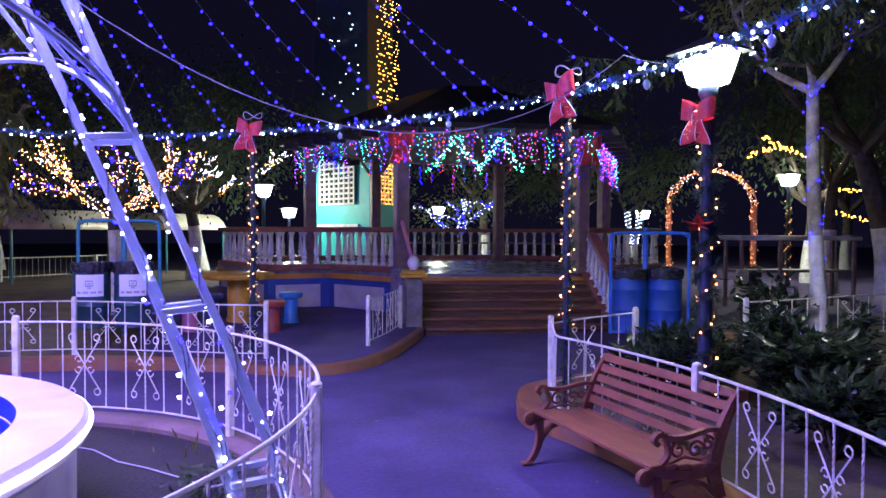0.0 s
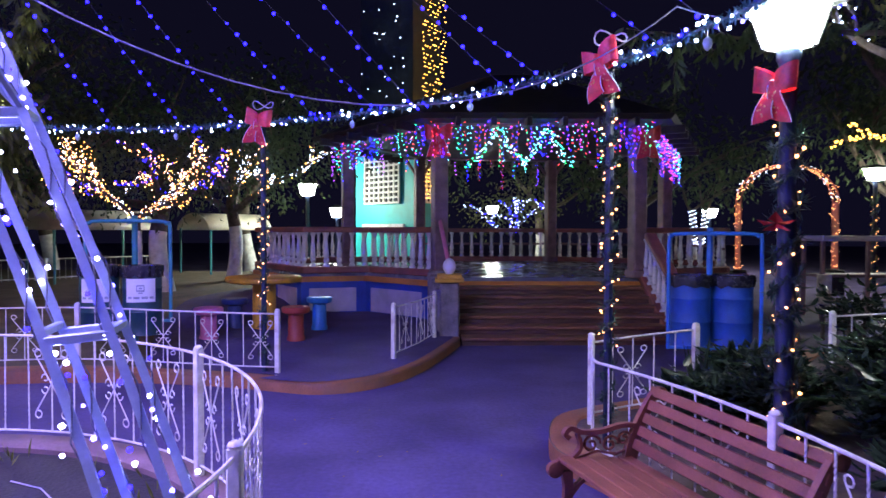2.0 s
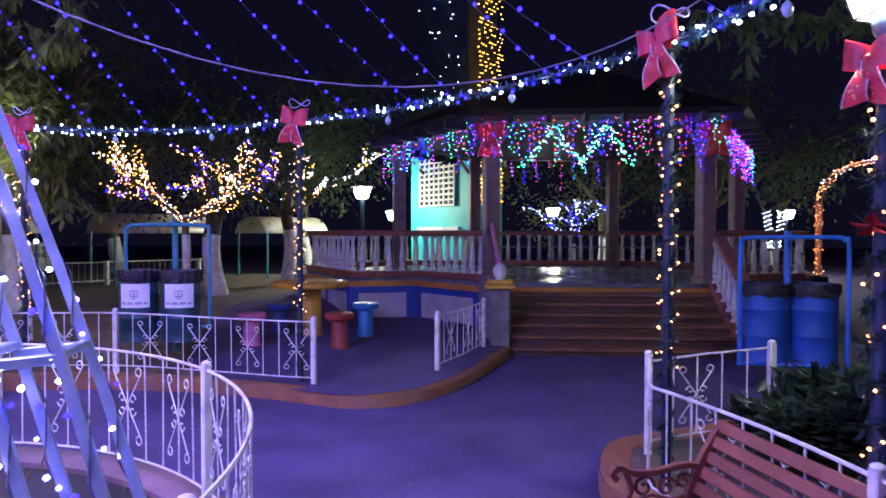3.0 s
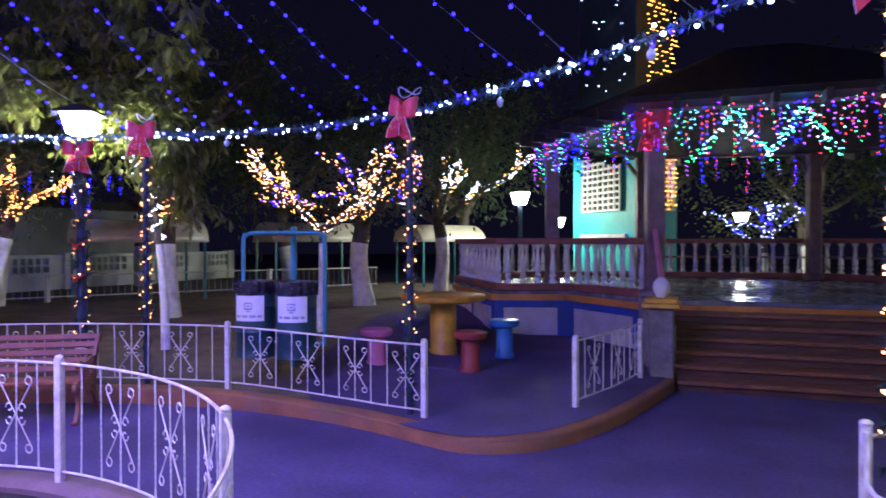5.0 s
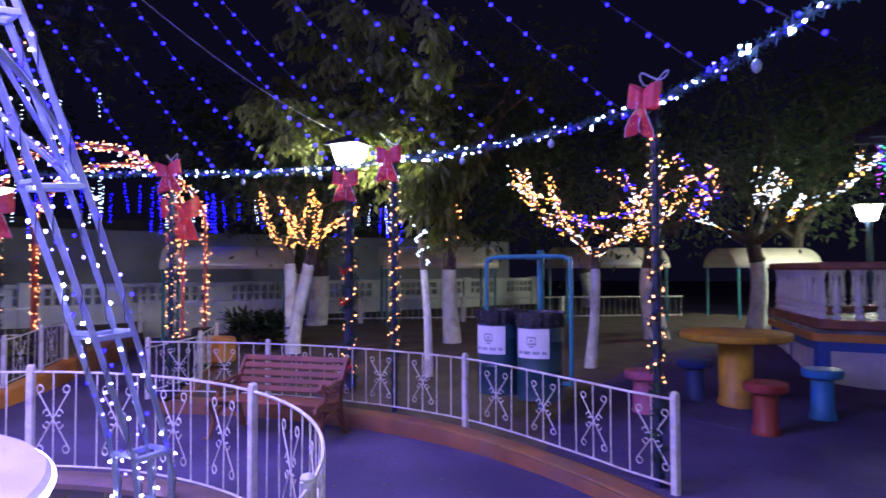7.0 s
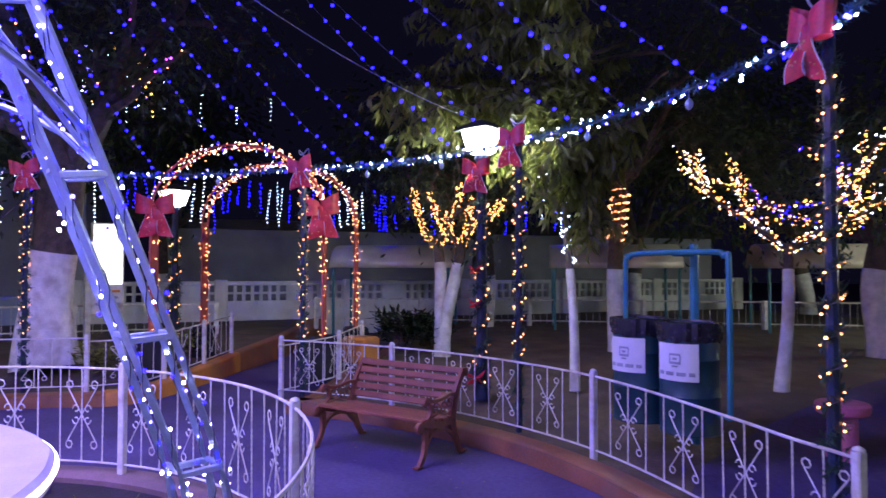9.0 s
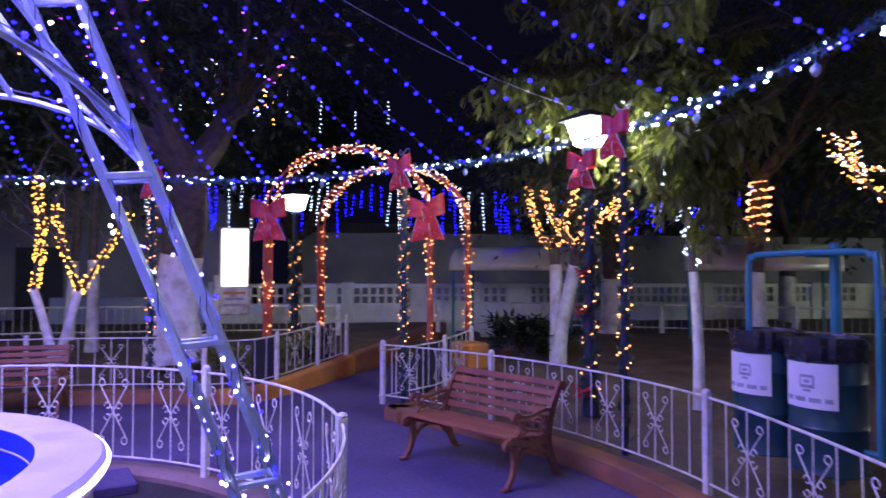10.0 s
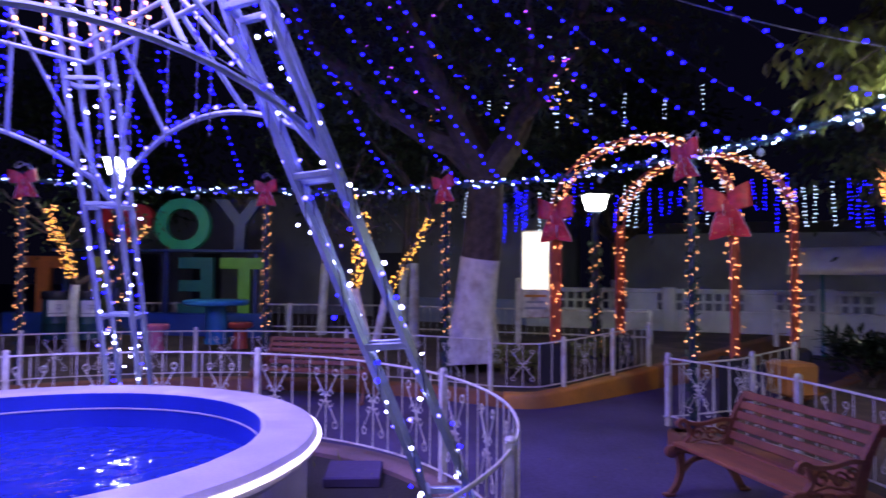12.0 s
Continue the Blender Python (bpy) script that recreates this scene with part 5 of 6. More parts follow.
def tree(label, base, fork, r, white=0.0, lean=(0, 0), limbs=4, spread=0.7, limb_len=1.8, leaves=2500, leaf_size=0.11, leaf_mat=LEAF_DARK,
         cloud=0.6, leds=None, led_z=(1.8, 3.4), led_step=0.03, twin=False, seed=1, flare=1.25, lift=0.05, led_r=0.013, trunk_leds=None, led_main=False, bark=BARK, twin_off=(0.24, 0.10)):
    rng = random.Random(seed)
    x, y, z0 = base
    t = thing("tree", base, label, "tree", "park trees")
    stems = [(-1, 1)] if not twin else [(-1, 1), (1, 1)]
    tops, trunk_lines = [], []
    for side, _ in stems:
        off = Vector((lean[0] + (side * twin_off[0] if twin else 0), lean[1] + (side * twin_off[1] if twin else 0), 0))
        n = 10
        pts = []
        for i in range(n + 1):
            u = i / n
            pts.append(Vector((x, y, z0 - 0.05)) + Vector((0, 0, (fork - z0) * u)) + off * (u ** 1.3) + Vector((0.03 * math.sin(u * 5 + seed), 0.03 * math.cos(u * 4 + seed), 0)) * (r / 0.1))
        rs = [r * (flare - (flare - 1) * min(1, i / 3)) * (1 - 0.18 * i / n) for i in range(n + 1)]
        part("trunk", Geo().tube(pts, rs, 12), bark, t)
        trunk_lines.append(pts)
        if white:
            k = [i for i, p in enumerate(pts) if p.z <= white]
            top = len(k)
            wp, wr = [pts[i] for i in k], [rs[i] + 0.006 for i in k]
            if top <= n:
                a, b = pts[top - 1], pts[top]
                f = (white - a.z) / (b.z - a.z)
                wp.append(a.lerp(b, f))
                wr.append(rs[top - 1] + (rs[top] - rs[top - 1]) * f + 0.006)
            part("limewash_band", Geo().tube(wp, wr, 12), LIME, t, "white limewashed lower trunk")
        tops.append((pts[-1], rs[-1]))
    gb, ends, lines = Geo(), [], []
    for p, rr in tops:
        for k in range(limbs):
            a = 2 * math.pi * (k + rng.uniform(-0.25, 0.25)) / limbs
            d = Vector((math.cos(a) * spread, math.sin(a) * spread, 1 - spread * 0.5))
            pts, dd = wander(p - Vector((0, 0, 0.05)), d, limb_len * rng.uniform(0.8, 1.2), 9, 0.13, rng, lift)
            part("limb", Geo().tube(pts, taper(rr * 0.72, rr * 0.25, len(pts)), 7), bark, t)
            lines.append(pts)
            for m in range(4):
                q = pts[rng.randrange(3, len(pts))]
                d2 = (dd + Vector((rng.uniform(-1, 1), rng.uniform(-1, 1), rng.uniform(-0.4, 0.7)))).normalized()
                sp, d3 = wander(q, d2, limb_len * rng.uniform(0.35, 0.65), 6, 0.16, rng, 0.02)
                gb.tube(sp, taper(rr * 0.3, rr * 0.08 + 0.003, len(sp)), 5)
                lines.append(sp)
                ends.append(sp[-1])
                ends.append(sp[3])
            ends.append(pts[-1])
    tagged(part("twig_mass", gb, bark, t), kind="stuff")
    if leaves:
        g = Geo()
        for e in ends:
            leaf_cloud(g, e, cloud * rng.uniform(0.7, 1.3), max(1, leaves // len(ends)), leaf_size, rng)
        tagged(part("crown", g, leaf_mat, t, smooth=False), kind="stuff")
    if leds:
        w = thing("tree_string_light", (x, y, fork), "lights wound along the branches of a tree", "string lights", "tree lights")
        gs = [Geo() for _ in leds]
        for k, ln in enumerate(lines):
            if led_main and k % 5:
                continue
            for q in along(ln, led_step):
                if led_z[0] < q.z < led_z[1]:
                    gs[rng.randrange(len(gs))].bulb(q + Vector((rng.uniform(-1, 1), rng.uniform(-1, 1), rng.uniform(-1, 1))) * 0.055, led_r * rng.uniform(0.8, 1.3))
        for g, m in zip(gs, leds):
            if g.v:
                tagged(part("bulb_chain", g, m, w), kind="stuff")
    if trunk_leds:
        m, za, zb, turns = trunk_leds
        for pts in trunk_lines:
            ln = []
            for i in range(90):
                z = za + (zb - za) * i / 89
                u = max(0, min(0.999, (z - z0) / (fork - z0))) * (len(pts) - 1)
                c = pts[int(u)].lerp(pts[int(u) + 1], u - int(u))
                ln.append(Vector((c.x + (r + 0.02) * math.cos(i / 89 * turns * 6.283), c.y + (r + 0.02) * math.sin(i / 89 * turns * 6.283), z)))
            string("string of bulbs wound round a tree trunk", ln, 0.17 if m is L_BLUE else 0.055, m, 0.012, wr=0.003)
    return t


tree("forked limewashed tree with warm lights in its branches", (-9.5, 8.6, 0.34), 2.05, 0.10, 1.72, (0.0, 0.05), 3, 0.80, 1.15, 1200, 0.10, LEAF_DARK, 0.7, [L_WARM, L_WARM, L_GOLD], (1.75, 3.1), 0.0065, twin=True, seed=3, led_r=0.0095, led_main=True)
tree("slender limewashed tree with drooping leaves beside the lamp", (-6.45, 9.05, 0.30), 2.35, 0.05, 1.62, (-0.28, 0.05), 3, 0.55, 1.15, 1500, 0.15, LEAF, 0.45, [L_WHITE], (1.9, 2.9), 0.05, seed=5, flare=1.1, trunk_leds=(L_WHITE, 1.7, 2.3, 3))
tree("limewashed tree with a band of warm lights", (-8.6, 11.1, 0.33), 3.0, 0.13, 1.62, (0.05, 0), 4, 0.8, 2.2, 3500, 0.12, LEAF_DARK, 0.8, None, seed=8, trunk_leds=(L_WARM, 2.05, 2.85, 7))
tree("leaning limewashed tree with warm lights in a spreading crown", (-5.42, 11.0, 0.30), 1.95, 0.065, 1.62, (-0.12, 0.25), 4, 1.1, 1.35, 700, 0.11, LEAF_DARK, 0.7, [L_WARM, L_GOLD, L_WARM, L_WHITE], (1.8, 3.0), 0.019, seed=11, lift=0.02, led_r=0.009)
tree("thick limewashed tree with golden and blue lights", (-6.7, 14.2, 0.33), 2.1, 0.19, 1.62, (0, 0), 4, 1.0, 2.0, 2500, 0.12, LEAF_DARK, 0.8, [L_GOLD, L_WARM, L_BLUE], (1.8, 3.3), 0.022, seed=14)
tree("limewashed tree by the gazebo with white and golden lights", (-6.3, 17.1, 0.30), 2.2, 0.17, 1.75, (-0.1, 0), 4, 0.95, 2.2, 2500, 0.13, LEAF_DARK, 0.9, [L_WHITE, L_WHITE, L_GOLD], (2.0, 3.6), 0.02, seed=17)
tree("massive tree with a limewashed flared base", (-10.3, 3.2, 0.33), 3.1, 0.33, 1.85, (0.05, 0.02), 5, 0.7, 3.2, 6000, 0.15, LEAF_DARK, 1.1, [L_BLUE, L_PURPLE, L_WARM], (2.4, 5.0), 0.10, seed=21, flare=1.35)
tree("young limewashed tree with golden lights along its fork", (-9.3, 1.9, 0.32), 1.45, 0.055, 1.42, (0.02, 0.02), 2, 0.45, 1.4, 200, 0.10, LEAF_DARK, 0.5, [L_GOLD], (1.35, 2.8), 0.016, seed=23, led_r=0.010, led_main=True, twin=True, twin_off=(0.06, 0.30))
tree("limewashed tree with golden lights along its branches", (-8.9, -3.4, 0.30), 1.5, 0.08, 1.4, (0.15, 0.25), 3, 0.8, 1.8, 300, 0.10, LEAF_DARK, 0.5, [L_GOLD, L_WARM], (1.5, 3.1), 0.014, seed=24, led_r=0.010, led_main=True)
tree("limewashed tree wound with blue bulbs beside the shrubs", (4.75, 8.5, 0.22), 3.5, 0.085, 1.6, (-0.12, 0.0), 3, 0.7, 1.8, 1600, 0.13, LEAF, 0.7, [L_BLUE, L_WHITE], (3.4, 4.4), 0.12, seed=27, trunk_leds=(L_BLUE, 1.3, 3.5, 4), bark=PALE_BARK)
tree("leaning limewashed tree at the edge of the park", (8.4, 12.6, 0.20), 3.2, 0.20, 1.75, (-0.5, 0.1), 4, 0.8, 2.4, 3000, 0.14, LEAF_DARK, 0.9, [L_GOLD], (2.0, 3.4), 0.06, seed=31)
tree("limewashed tree farther back in the park", (10.0, 17.5, 0.10), 3.0, 0.17, 1.7, (0.2, 0.1), 4, 0.8, 2.4, 3000, 0.14, LEAF_DARK, 0.9, [L_GOLD], (2.6, 3.4), 0.05, seed=33)
tree("small forked tree with trunks wound in white lights", (6.2, 22.0, 0.0), 2.3, 0.07, 1.4, (0, 0), 2, 0.5, 1.2, 500, 0.13, LEAF_DARK, 0.9, None, seed=35, twin=True, trunk_leds=(L_WHITE, 1.2, 2.3, 9))
tree("small white lit tree behind the gazebo", (0.6, 25.0, 0.0), 1.6, 0.09, 1.3, (0, 0), 4, 0.6, 1.4, 900, 0.13, LEAF, 0.9, [L_WHITE, L_WHITE, L_BLUE], (1.2, 2.8), 0.07, seed=36, led_r=0.015)
for k, (x, y, h, ln) in enumerate(((-13.2, 0.6, 0.32, 0), (-12.6, -0.9, 0.32, 0), (-14.0, 2.2, 0.32, 0), (-11.9, 1.4, 0.32, 0.1))):
    tree("slim limewashed trunk in the west bed", (x, y, h), 3.2, 0.085, 1.8, (ln, 0.1), 3, 0.7, 1.8, 1500, 0.14, LEAF_DARK, 0.9, None, seed=40 + k)
# tall dark trees that close the park behind everything
FAR = [(-19, 13, 9), (-20, 4, 9), (-21, -5, 9), (-14, 21, 10), (-9, 25, 9), (-15.5, 16.5, 8), (5.5, 27, 9), (12, 22, 9), (14, 13, 8), (2, 34, 10), (-4, 33, 9), (-14.5, -9, 8), (15, 4, 8), (18, 30, 10), (-13.2, 10.8, 6)]
for k, (x, y, h) in enumerate(FAR):
    tree("tall dark park tree against the night sky", (x, y, 0.0), 2.6, 0.22, 1.5, (0.2 * math.sin(k), 0.2 * math.cos(k)), 5, 0.75, h * 0.42, 3200, 0.26, LEAF_DARK, 1.5, None, seed=60 + k, lift=0.08)


# leafy boughs that reach in beside the lamp and over the plaza's edge
def bough(label, start, direction, length, seed, leaf_mat=LEAF, count=900, size=0.21, cloud=0.38):
    rng = random.Random(seed)
    b = thing("leafy_bough", start, label, "branch", "leafy boughs")
    pts, dd = wander(start, direction, length, 10, 0.10, rng, -0.01)
    part("limb", Geo().tube(pts, taper(0.035, 0.008, len(pts)), 6), BARK, b)
    g = Geo()
    gb = Geo()
    for p in pts[3:]:
        for _ in range(2):
            d = (dd + Vector((rng.uniform(-1, 1), rng.uniform(-1, 1), rng.uniform(-0.8, 0.3)))).normalized()
            sp, _e = wander(p, d, 0.5, 4, 0.15, rng, -0.08)
            gb.tube(sp, taper(0.008, 0.003, len(sp)), 4)
            # leaflets in pairs along the hanging twig
            for q in along(sp, 0.055):
                for s in (-1, 1):
                    dl = Vector((rng.uniform(-0.5, 0.5), rng.uniform(-0.5, 0.5), -1)).normalized()
                    sd = dl.cross(Vector((rng.uniform(-1, 1), rng.uniform(-1, 1), 0.1))).normalized()
                    broad_leaf(g, q + sd * s * 0.03, (dl + sd * s * 0.5).normalized(), sd, size * rng.uniform(0.5, 1.1), size * 0.30)
    tagged(part("twig_mass", gb, BARK, b), kind="stuff")
    tagged(part("foliage", g, leaf_mat, b, smooth=False), kind="stuff")
    return b


for k, (s, d, ln) in enumerate((
        ((-7.2, 10.3, 4.6), (-0.35, -1, -0.25), 2.4), ((-6.6, 10.4, 4.3), (0.1, -1, -0.12), 2.2), ((-6.4, 10.3, 4.0), (0.35, -1, -0.35), 1.6),
        ((-8.4, 10.2, 4.4), (-0.1, -1, -0.12), 2.4), ((-7.4, 10.0, 3.8), (0.3, -0.8, -0.25), 1.8), ((-6.0, 9.8, 3.5), (0.1, -0.5, -0.5), 1.2),
        ((-9.2, 9.6, 4.9), (0.3, -1, -0.05), 2.4), ((-8.0, 9.8, 5.2), (0.5, -0.8, 0.0), 2.2),
        ((-6.7, 9.1, 3.5), (0.6, -0.5, -0.35), 1.3), ((-6.4, 9.3, 3.3), (0.5, -0.5, -0.5), 1.1),
        ((-6.6, 9.1, 3.1), (0.6, -0.3, -0.75), 1.2), ((-7.6, 9.0, 4.3), (0.25, -1, -0.12), 1.7),
        ((-8.1, 9.0, 4.1), (0.1, -1, -0.2), 1.8), ((-7.9, 8.6, 3.75), (0.35, -0.8, -0.02), 1.3), ((-7.3, 8.9, 3.9), (0.5, -0.6, 0.12), 1.6), ((-6.2, 8.9, 3.7), (0.7, -0.35, 0.05), 1.5), ((-6.9, 9.1, 3.9), (0.9, -0.6, -0.05), 1.8))):
    bough("leafy bough with hanging leaflets lit by the lamp", s, d, ln, 90 + k)
for k, (s, d, ln) in enumerate((((4.6, 8.4, 3.6), (-0.8, -1, 0.25), 2.6), ((4.6, 8.4, 3.7), (-1, 0.2, 0.35), 2.8), ((4.8, 8.4, 3.9), (0.2, -1, 0.3), 2.4))):
    bough("leafy bough above the east bed", s, d, ln, 120 + k, LEAF_DARK)


# ---- shrubs ----
def shrub(x, y, z0, w, h, seed, count=760, size=0.145, label="dark glossy broad leaved shrub in the bed", material=SHRUB):
    rng = random.Random(seed)
    s = thing("shrub", (x, y, z0), label, "shrub", "bed shrubs")
    gs, gl = Geo(), Geo()
    for k in range(16):
        a = rng.uniform(0, 6.283)
        tip = Vector((x + math.cos(a) * w * rng.uniform(0.2, 1), y + math.sin(a) * w * rng.uniform(0.2, 1), z0 + h * rng.uniform(0.45, 1.0)))
        pts = [Vector((x + rng.uniform(-0.08, 0.08), y + rng.uniform(-0.08, 0.08), z0 - 0.03)), Vector((x, y, z0)).lerp(tip, 0.55) + Vector((0, 0, 0.08)), tip]
        gs.tube(pts, [0.012, 0.009, 0.004], 5)
        for _ in range(count // 16):
            q = pts[1].lerp(pts[2], rng.random()) + Vector((rng.gauss(0, 0.07), rng.gauss(0, 0.07), rng.gauss(0, 0.05)))
            d = ((q - Vector((x, y, q.z))).normalized() * 0.8 + Vector((rng.uniform(-1, 1), rng.uniform(-1, 1), rng.uniform(-0.5, 0.6)))).normalized()
            sd = d.cross(Vector((rng.uniform(-0.4, 0.4), rng.uniform(-0.4, 0.4), 1))).normalized()
            broad_leaf(gl, q, d, sd, size * rng.uniform(0.6, 1.2), size * 0.40)
    tagged(part("stem_mass", gs, BARK, s), kind="stuff")
    tagged(part("foliage", gl, material, s, smooth=False), kind="stuff")
    return s


for k, (x, y, w, h) in enumerate(((2.25, 5.75, 0.45, 0.60), (2.75, 5.1, 0.50, 0.66), (3.2, 5.8, 0.55, 0.72), (2.55, 4.35, 0.40, 0.5), (2.3, 6.5, 0.35, 0.45), (1.75, 5.9, 0.25, 0.4))):
    shrub(x, y, bed_height(x, y), w, h, 200 + k)
shrub(4.1, 8.4, 0.2, 0.4, 0.85, 210, 300, 0.18)
shrub(-9.9, 8.1, 0.36, 0.5, 0.6, 211)
shrub(-10.4, 8.6, 0.38, 0.4, 0.5, 212)
for k, (x, y) in enumerate(((-9.6, 4.1), (-10.2, 4.5), (-10.8, 4.9), (-9.9, 3.8))):
    shrub(x, y, bed_height(x, y), 0.28, 0.42, 220 + k, 220, 0.11, "small green shrub behind the orange wall", LEAF)
shrub(-1.22, 3.62, 0.05, 0.20, 0.26, 230, 150, 0.09, "low green weed clump at a tower foot", LEAF_DARK)
# upright blades beside the drum stand
bl = thing("blade_plant", (1.9, 6.5, 0.2), "plant with upright pointed blades", "plant")
for k in range(9):
    a = k * 0.7
    tip = Vector((1.9 + 0.14 * math.cos(a), 6.5 + 0.14 * math.sin(a), 0.72 + 0.09 * math.sin(k * 2.1)))
    b0 = Vector((1.9 + 0.03 * math.cos(a), 6.5 + 0.03 * math.sin(a), 0.17))
    sd = (tip - b0).cross(Vector((math.cos(a), math.sin(a), 0))).normalized()
    part("blade", Geo().leaf(b0, (tip - b0).normalized(), sd, (tip - b0).length, 0.06), SHRUB, bl)


# ---- turquoise bell tower behind the gazebo ----
bt = thing("bell_tower", (-2.6, 20.3, 0), "turquoise square bell tower with white lattice windows", "tower building")
A, B, Cc = Vector((-4.05, 20.6)), Vector((-2.05, 18.75)), Vector((-1.35, 20.1))
D = A + (Cc - B)
HT = 12.0
part("shaft", Geo().prism([tuple(p) for p in (A, B, Cc, D)], 0.0, 4.2), TEAL, bt)
inset = [p + ((A + B + Cc + D) / 4 - p) * 0.12 for p in (A, B, Cc, D)]
# the upper shaft's lack of light at night is put into its near-black colour
part("upper_shaft", Geo().prism([tuple(p) for p in inset], 4.2, HT), mat("unlit_tower_dark", (0.022, 0.036, 0.05), 0.7), bt, "upper shaft coloured dark as if unlit")


def lattice(a, b, u0, u1, z0, z1, nx, nz, backing, label):
    ln, ang = side_frame(a, b)
    out = Vector((math.sin(ang), -math.cos(ang)))
    m0 = a.lerp(b, u0) + out * 0.03
    m1 = a.lerp(b, u1) + out * 0.03
    w = thing("window", (m0.x, m0.y, z0), "", "")
    w.parent, w.matrix_parent_inverse = bt, whole(bt).inverted()
    tagged(w, label)
    c = (m0 + m1) / 2
    dg = math.degrees(ang)
    wd = (m1 - m0).length
    part("backing", Geo().box(c.x, c.y, (z0 + z1) / 2, wd, 0.02, z1 - z0, dg), backing, w)
    q = c + out * 0.03
    for i in range(nx + 1):
        p = m0.lerp(m1, i / nx) + out * 0.03
        part("lattice_bar", Geo().box(p.x, p.y, (z0 + z1) / 2, 0.05, 0.05, z1 - z0 + 0.05, dg), LATTICE, w)
    for i in range(nz + 1):
        z = z0 + (z1 - z0) * i / nz
        part("lattice_bar", Geo().box(q.x, q.y, z, wd + 0.05, 0.044, 0.05, dg), LATTICE, w)


lattice(A, B, 0.20, 0.78, 2.42, 3.75, 7, 9, DARK, "white lattice window")
lattice(B, Cc, 0.18, 0.85, 2.42, 3.75, 5, 9, DARK, "white lattice window lit golden")
part("sill", Geo().box(((A + B) / 2).x, ((A + B) / 2).y - 0.02, 1.78, 1.9, 0.12, 0.10, math.degrees(side_frame(A, B)[1])), WHITE_CON, bt)
ln, ang = side_frame(B, Cc)
out = Vector((math.sin(ang), -math.cos(ang)))
gold = thing("light_curtain", (B.x, B.y, 5), "curtain of golden lights down the tower", "string lights")
g = Geo()
for i in range(430):
    p = B.lerp(Cc, rnd.uniform(0.12, 0.9)) + out * 0.12
    z = rnd.choice((rnd.uniform(4.9, 9.5), rnd.uniform(4.9, 9.5), rnd.uniform(2.4, 3.8)))
    g.bulb((p.x, p.y, round(z / 0.11) * 0.11), 0.0145)
tagged(part("bulb_chain", g, L_GOLD, gold), kind="stuff")
g = Geo()
for i in range(30):
    p = A.lerp(B, rnd.uniform(0.1, 0.9)) + Vector((-0.08, -0.1))
    g.bulb((p.x, p.y, rnd.uniform(4.6, 9.0)), 0.014)
tagged(part("white_bulb_chain", g, L_WHITE, gold), kind="stuff")

# ---- coloured icicle lights along the gazebo's eaves ----
MULTI = [L_RED, L_GREEN, L_BLUE, L_PURPLE, L_CYAN, L_RED, L_PURPLE, L_BLUE, L_BLUE]
rim = [c3 + (p - c3) * 1.10 for p in PTS]
for a, b, wide in ((rim[5], rim[0], 0.11), (rim[0], rim[1], 0.075), (rim[1], rim[2], 0.10), (rim[3], rim[4], 0.30)):
    n = int((b - a).length / wide)
    for k in range(n):
        p = a.lerp(b, (k + 0.5) / n)
        drop = rnd.choice((0.2, 0.3, 0.4, 0.5, 0.6, 0.72))
        z = 3.40 - 0.06 * math.sin(k * 0.9)
        m = rnd.choice(MULTI)
        string("short icicle string of coloured bulbs under the eaves", [Vector((p.x, p.y, z)), Vector((p.x + 0.02, p.y, z - drop))], 0.055, [m, rnd.choice(MULTI)], 0.0075, spread=0.03, group="icicle strings", wr=0.003, name="icicle_light")
for s, w in ((0.30, 0.5), (0.52, 0.45)):
    pa = rim[0].lerp(rim[1], s)
    for dx in (-1, 1):
        q = pa + ed * dx * w
        line = sag_line((pa.x, pa.y, 3.32), (q.x, q.y, 2.72), 0.06, 10)
        string("swag of cyan and green bulbs under the eaves", line, 0.02, [L_CYAN, L_GREEN, L_WHITE], 0.0095, spread=0.06, group="icicle strings", name="icicle_light")
bow(Vector((FL.x, FL.y - 0.2, 3.22)), -90, 1.2)
bow(Vector((FR.x + 0.1, FR.y - 0.2, 3.2)), -90, 1.2)

# ---- hanging blue and white strings beyond the west path ----
rs = random.Random(5)
for k in range(72):
    t = k / 71
    p = Vector((-14.6 + 0.6 * math.sin(k), 1.5 + 13.0 * t, 0))
    z = 3.35 + rs.uniform(-0.12, 0.12)
    m = L_WHITE if (k // 3) % 3 == 0 else L_BLUE
    string("hanging string of bulbs among the trees", [p + Vector((0, 0, z)), p + Vector((rs.uniform(-0.08, 0.08), rs.uniform(-0.08, 0.08), z - rs.uniform(0.4, 0.95)))], 0.075, m, 0.0115, group="hanging strings", wr=0.0, spread=0.012)
for k in range(7):
    p = Vector((-12.6 + 0.3 * math.sin(k * 2), 2.6 + 0.62 * k, 0))
    string("hanging string of white bulbs high among the trees", [p + Vector((0, 0, 4.9 + 0.3 * math.sin(k))), p + Vector((0, 0, 4.25 + 0.2 * math.cos(k * 2.2)))], 0.08, L_WHITE, 0.009, group="hanging strings", wr=0.0)

for k in range(9):
    p = Vector((-11.2 + 0.35 * math.cos(k * 2.3), 3.8 + 0.45 * math.sin(k * 1.7), 0))
    string("hanging string of golden and violet bulbs in the big tree", [p + Vector((0, 0, 5.2 - 0.1 * (k % 4))), p + Vector((0.05, 0.05, 3.9 + 0.12 * (k % 3)))], 0.12, [L_GOLD, L_VIOLET, L_WHITE], 0.014, group="hanging strings", wr=0.0, spread=0.07)
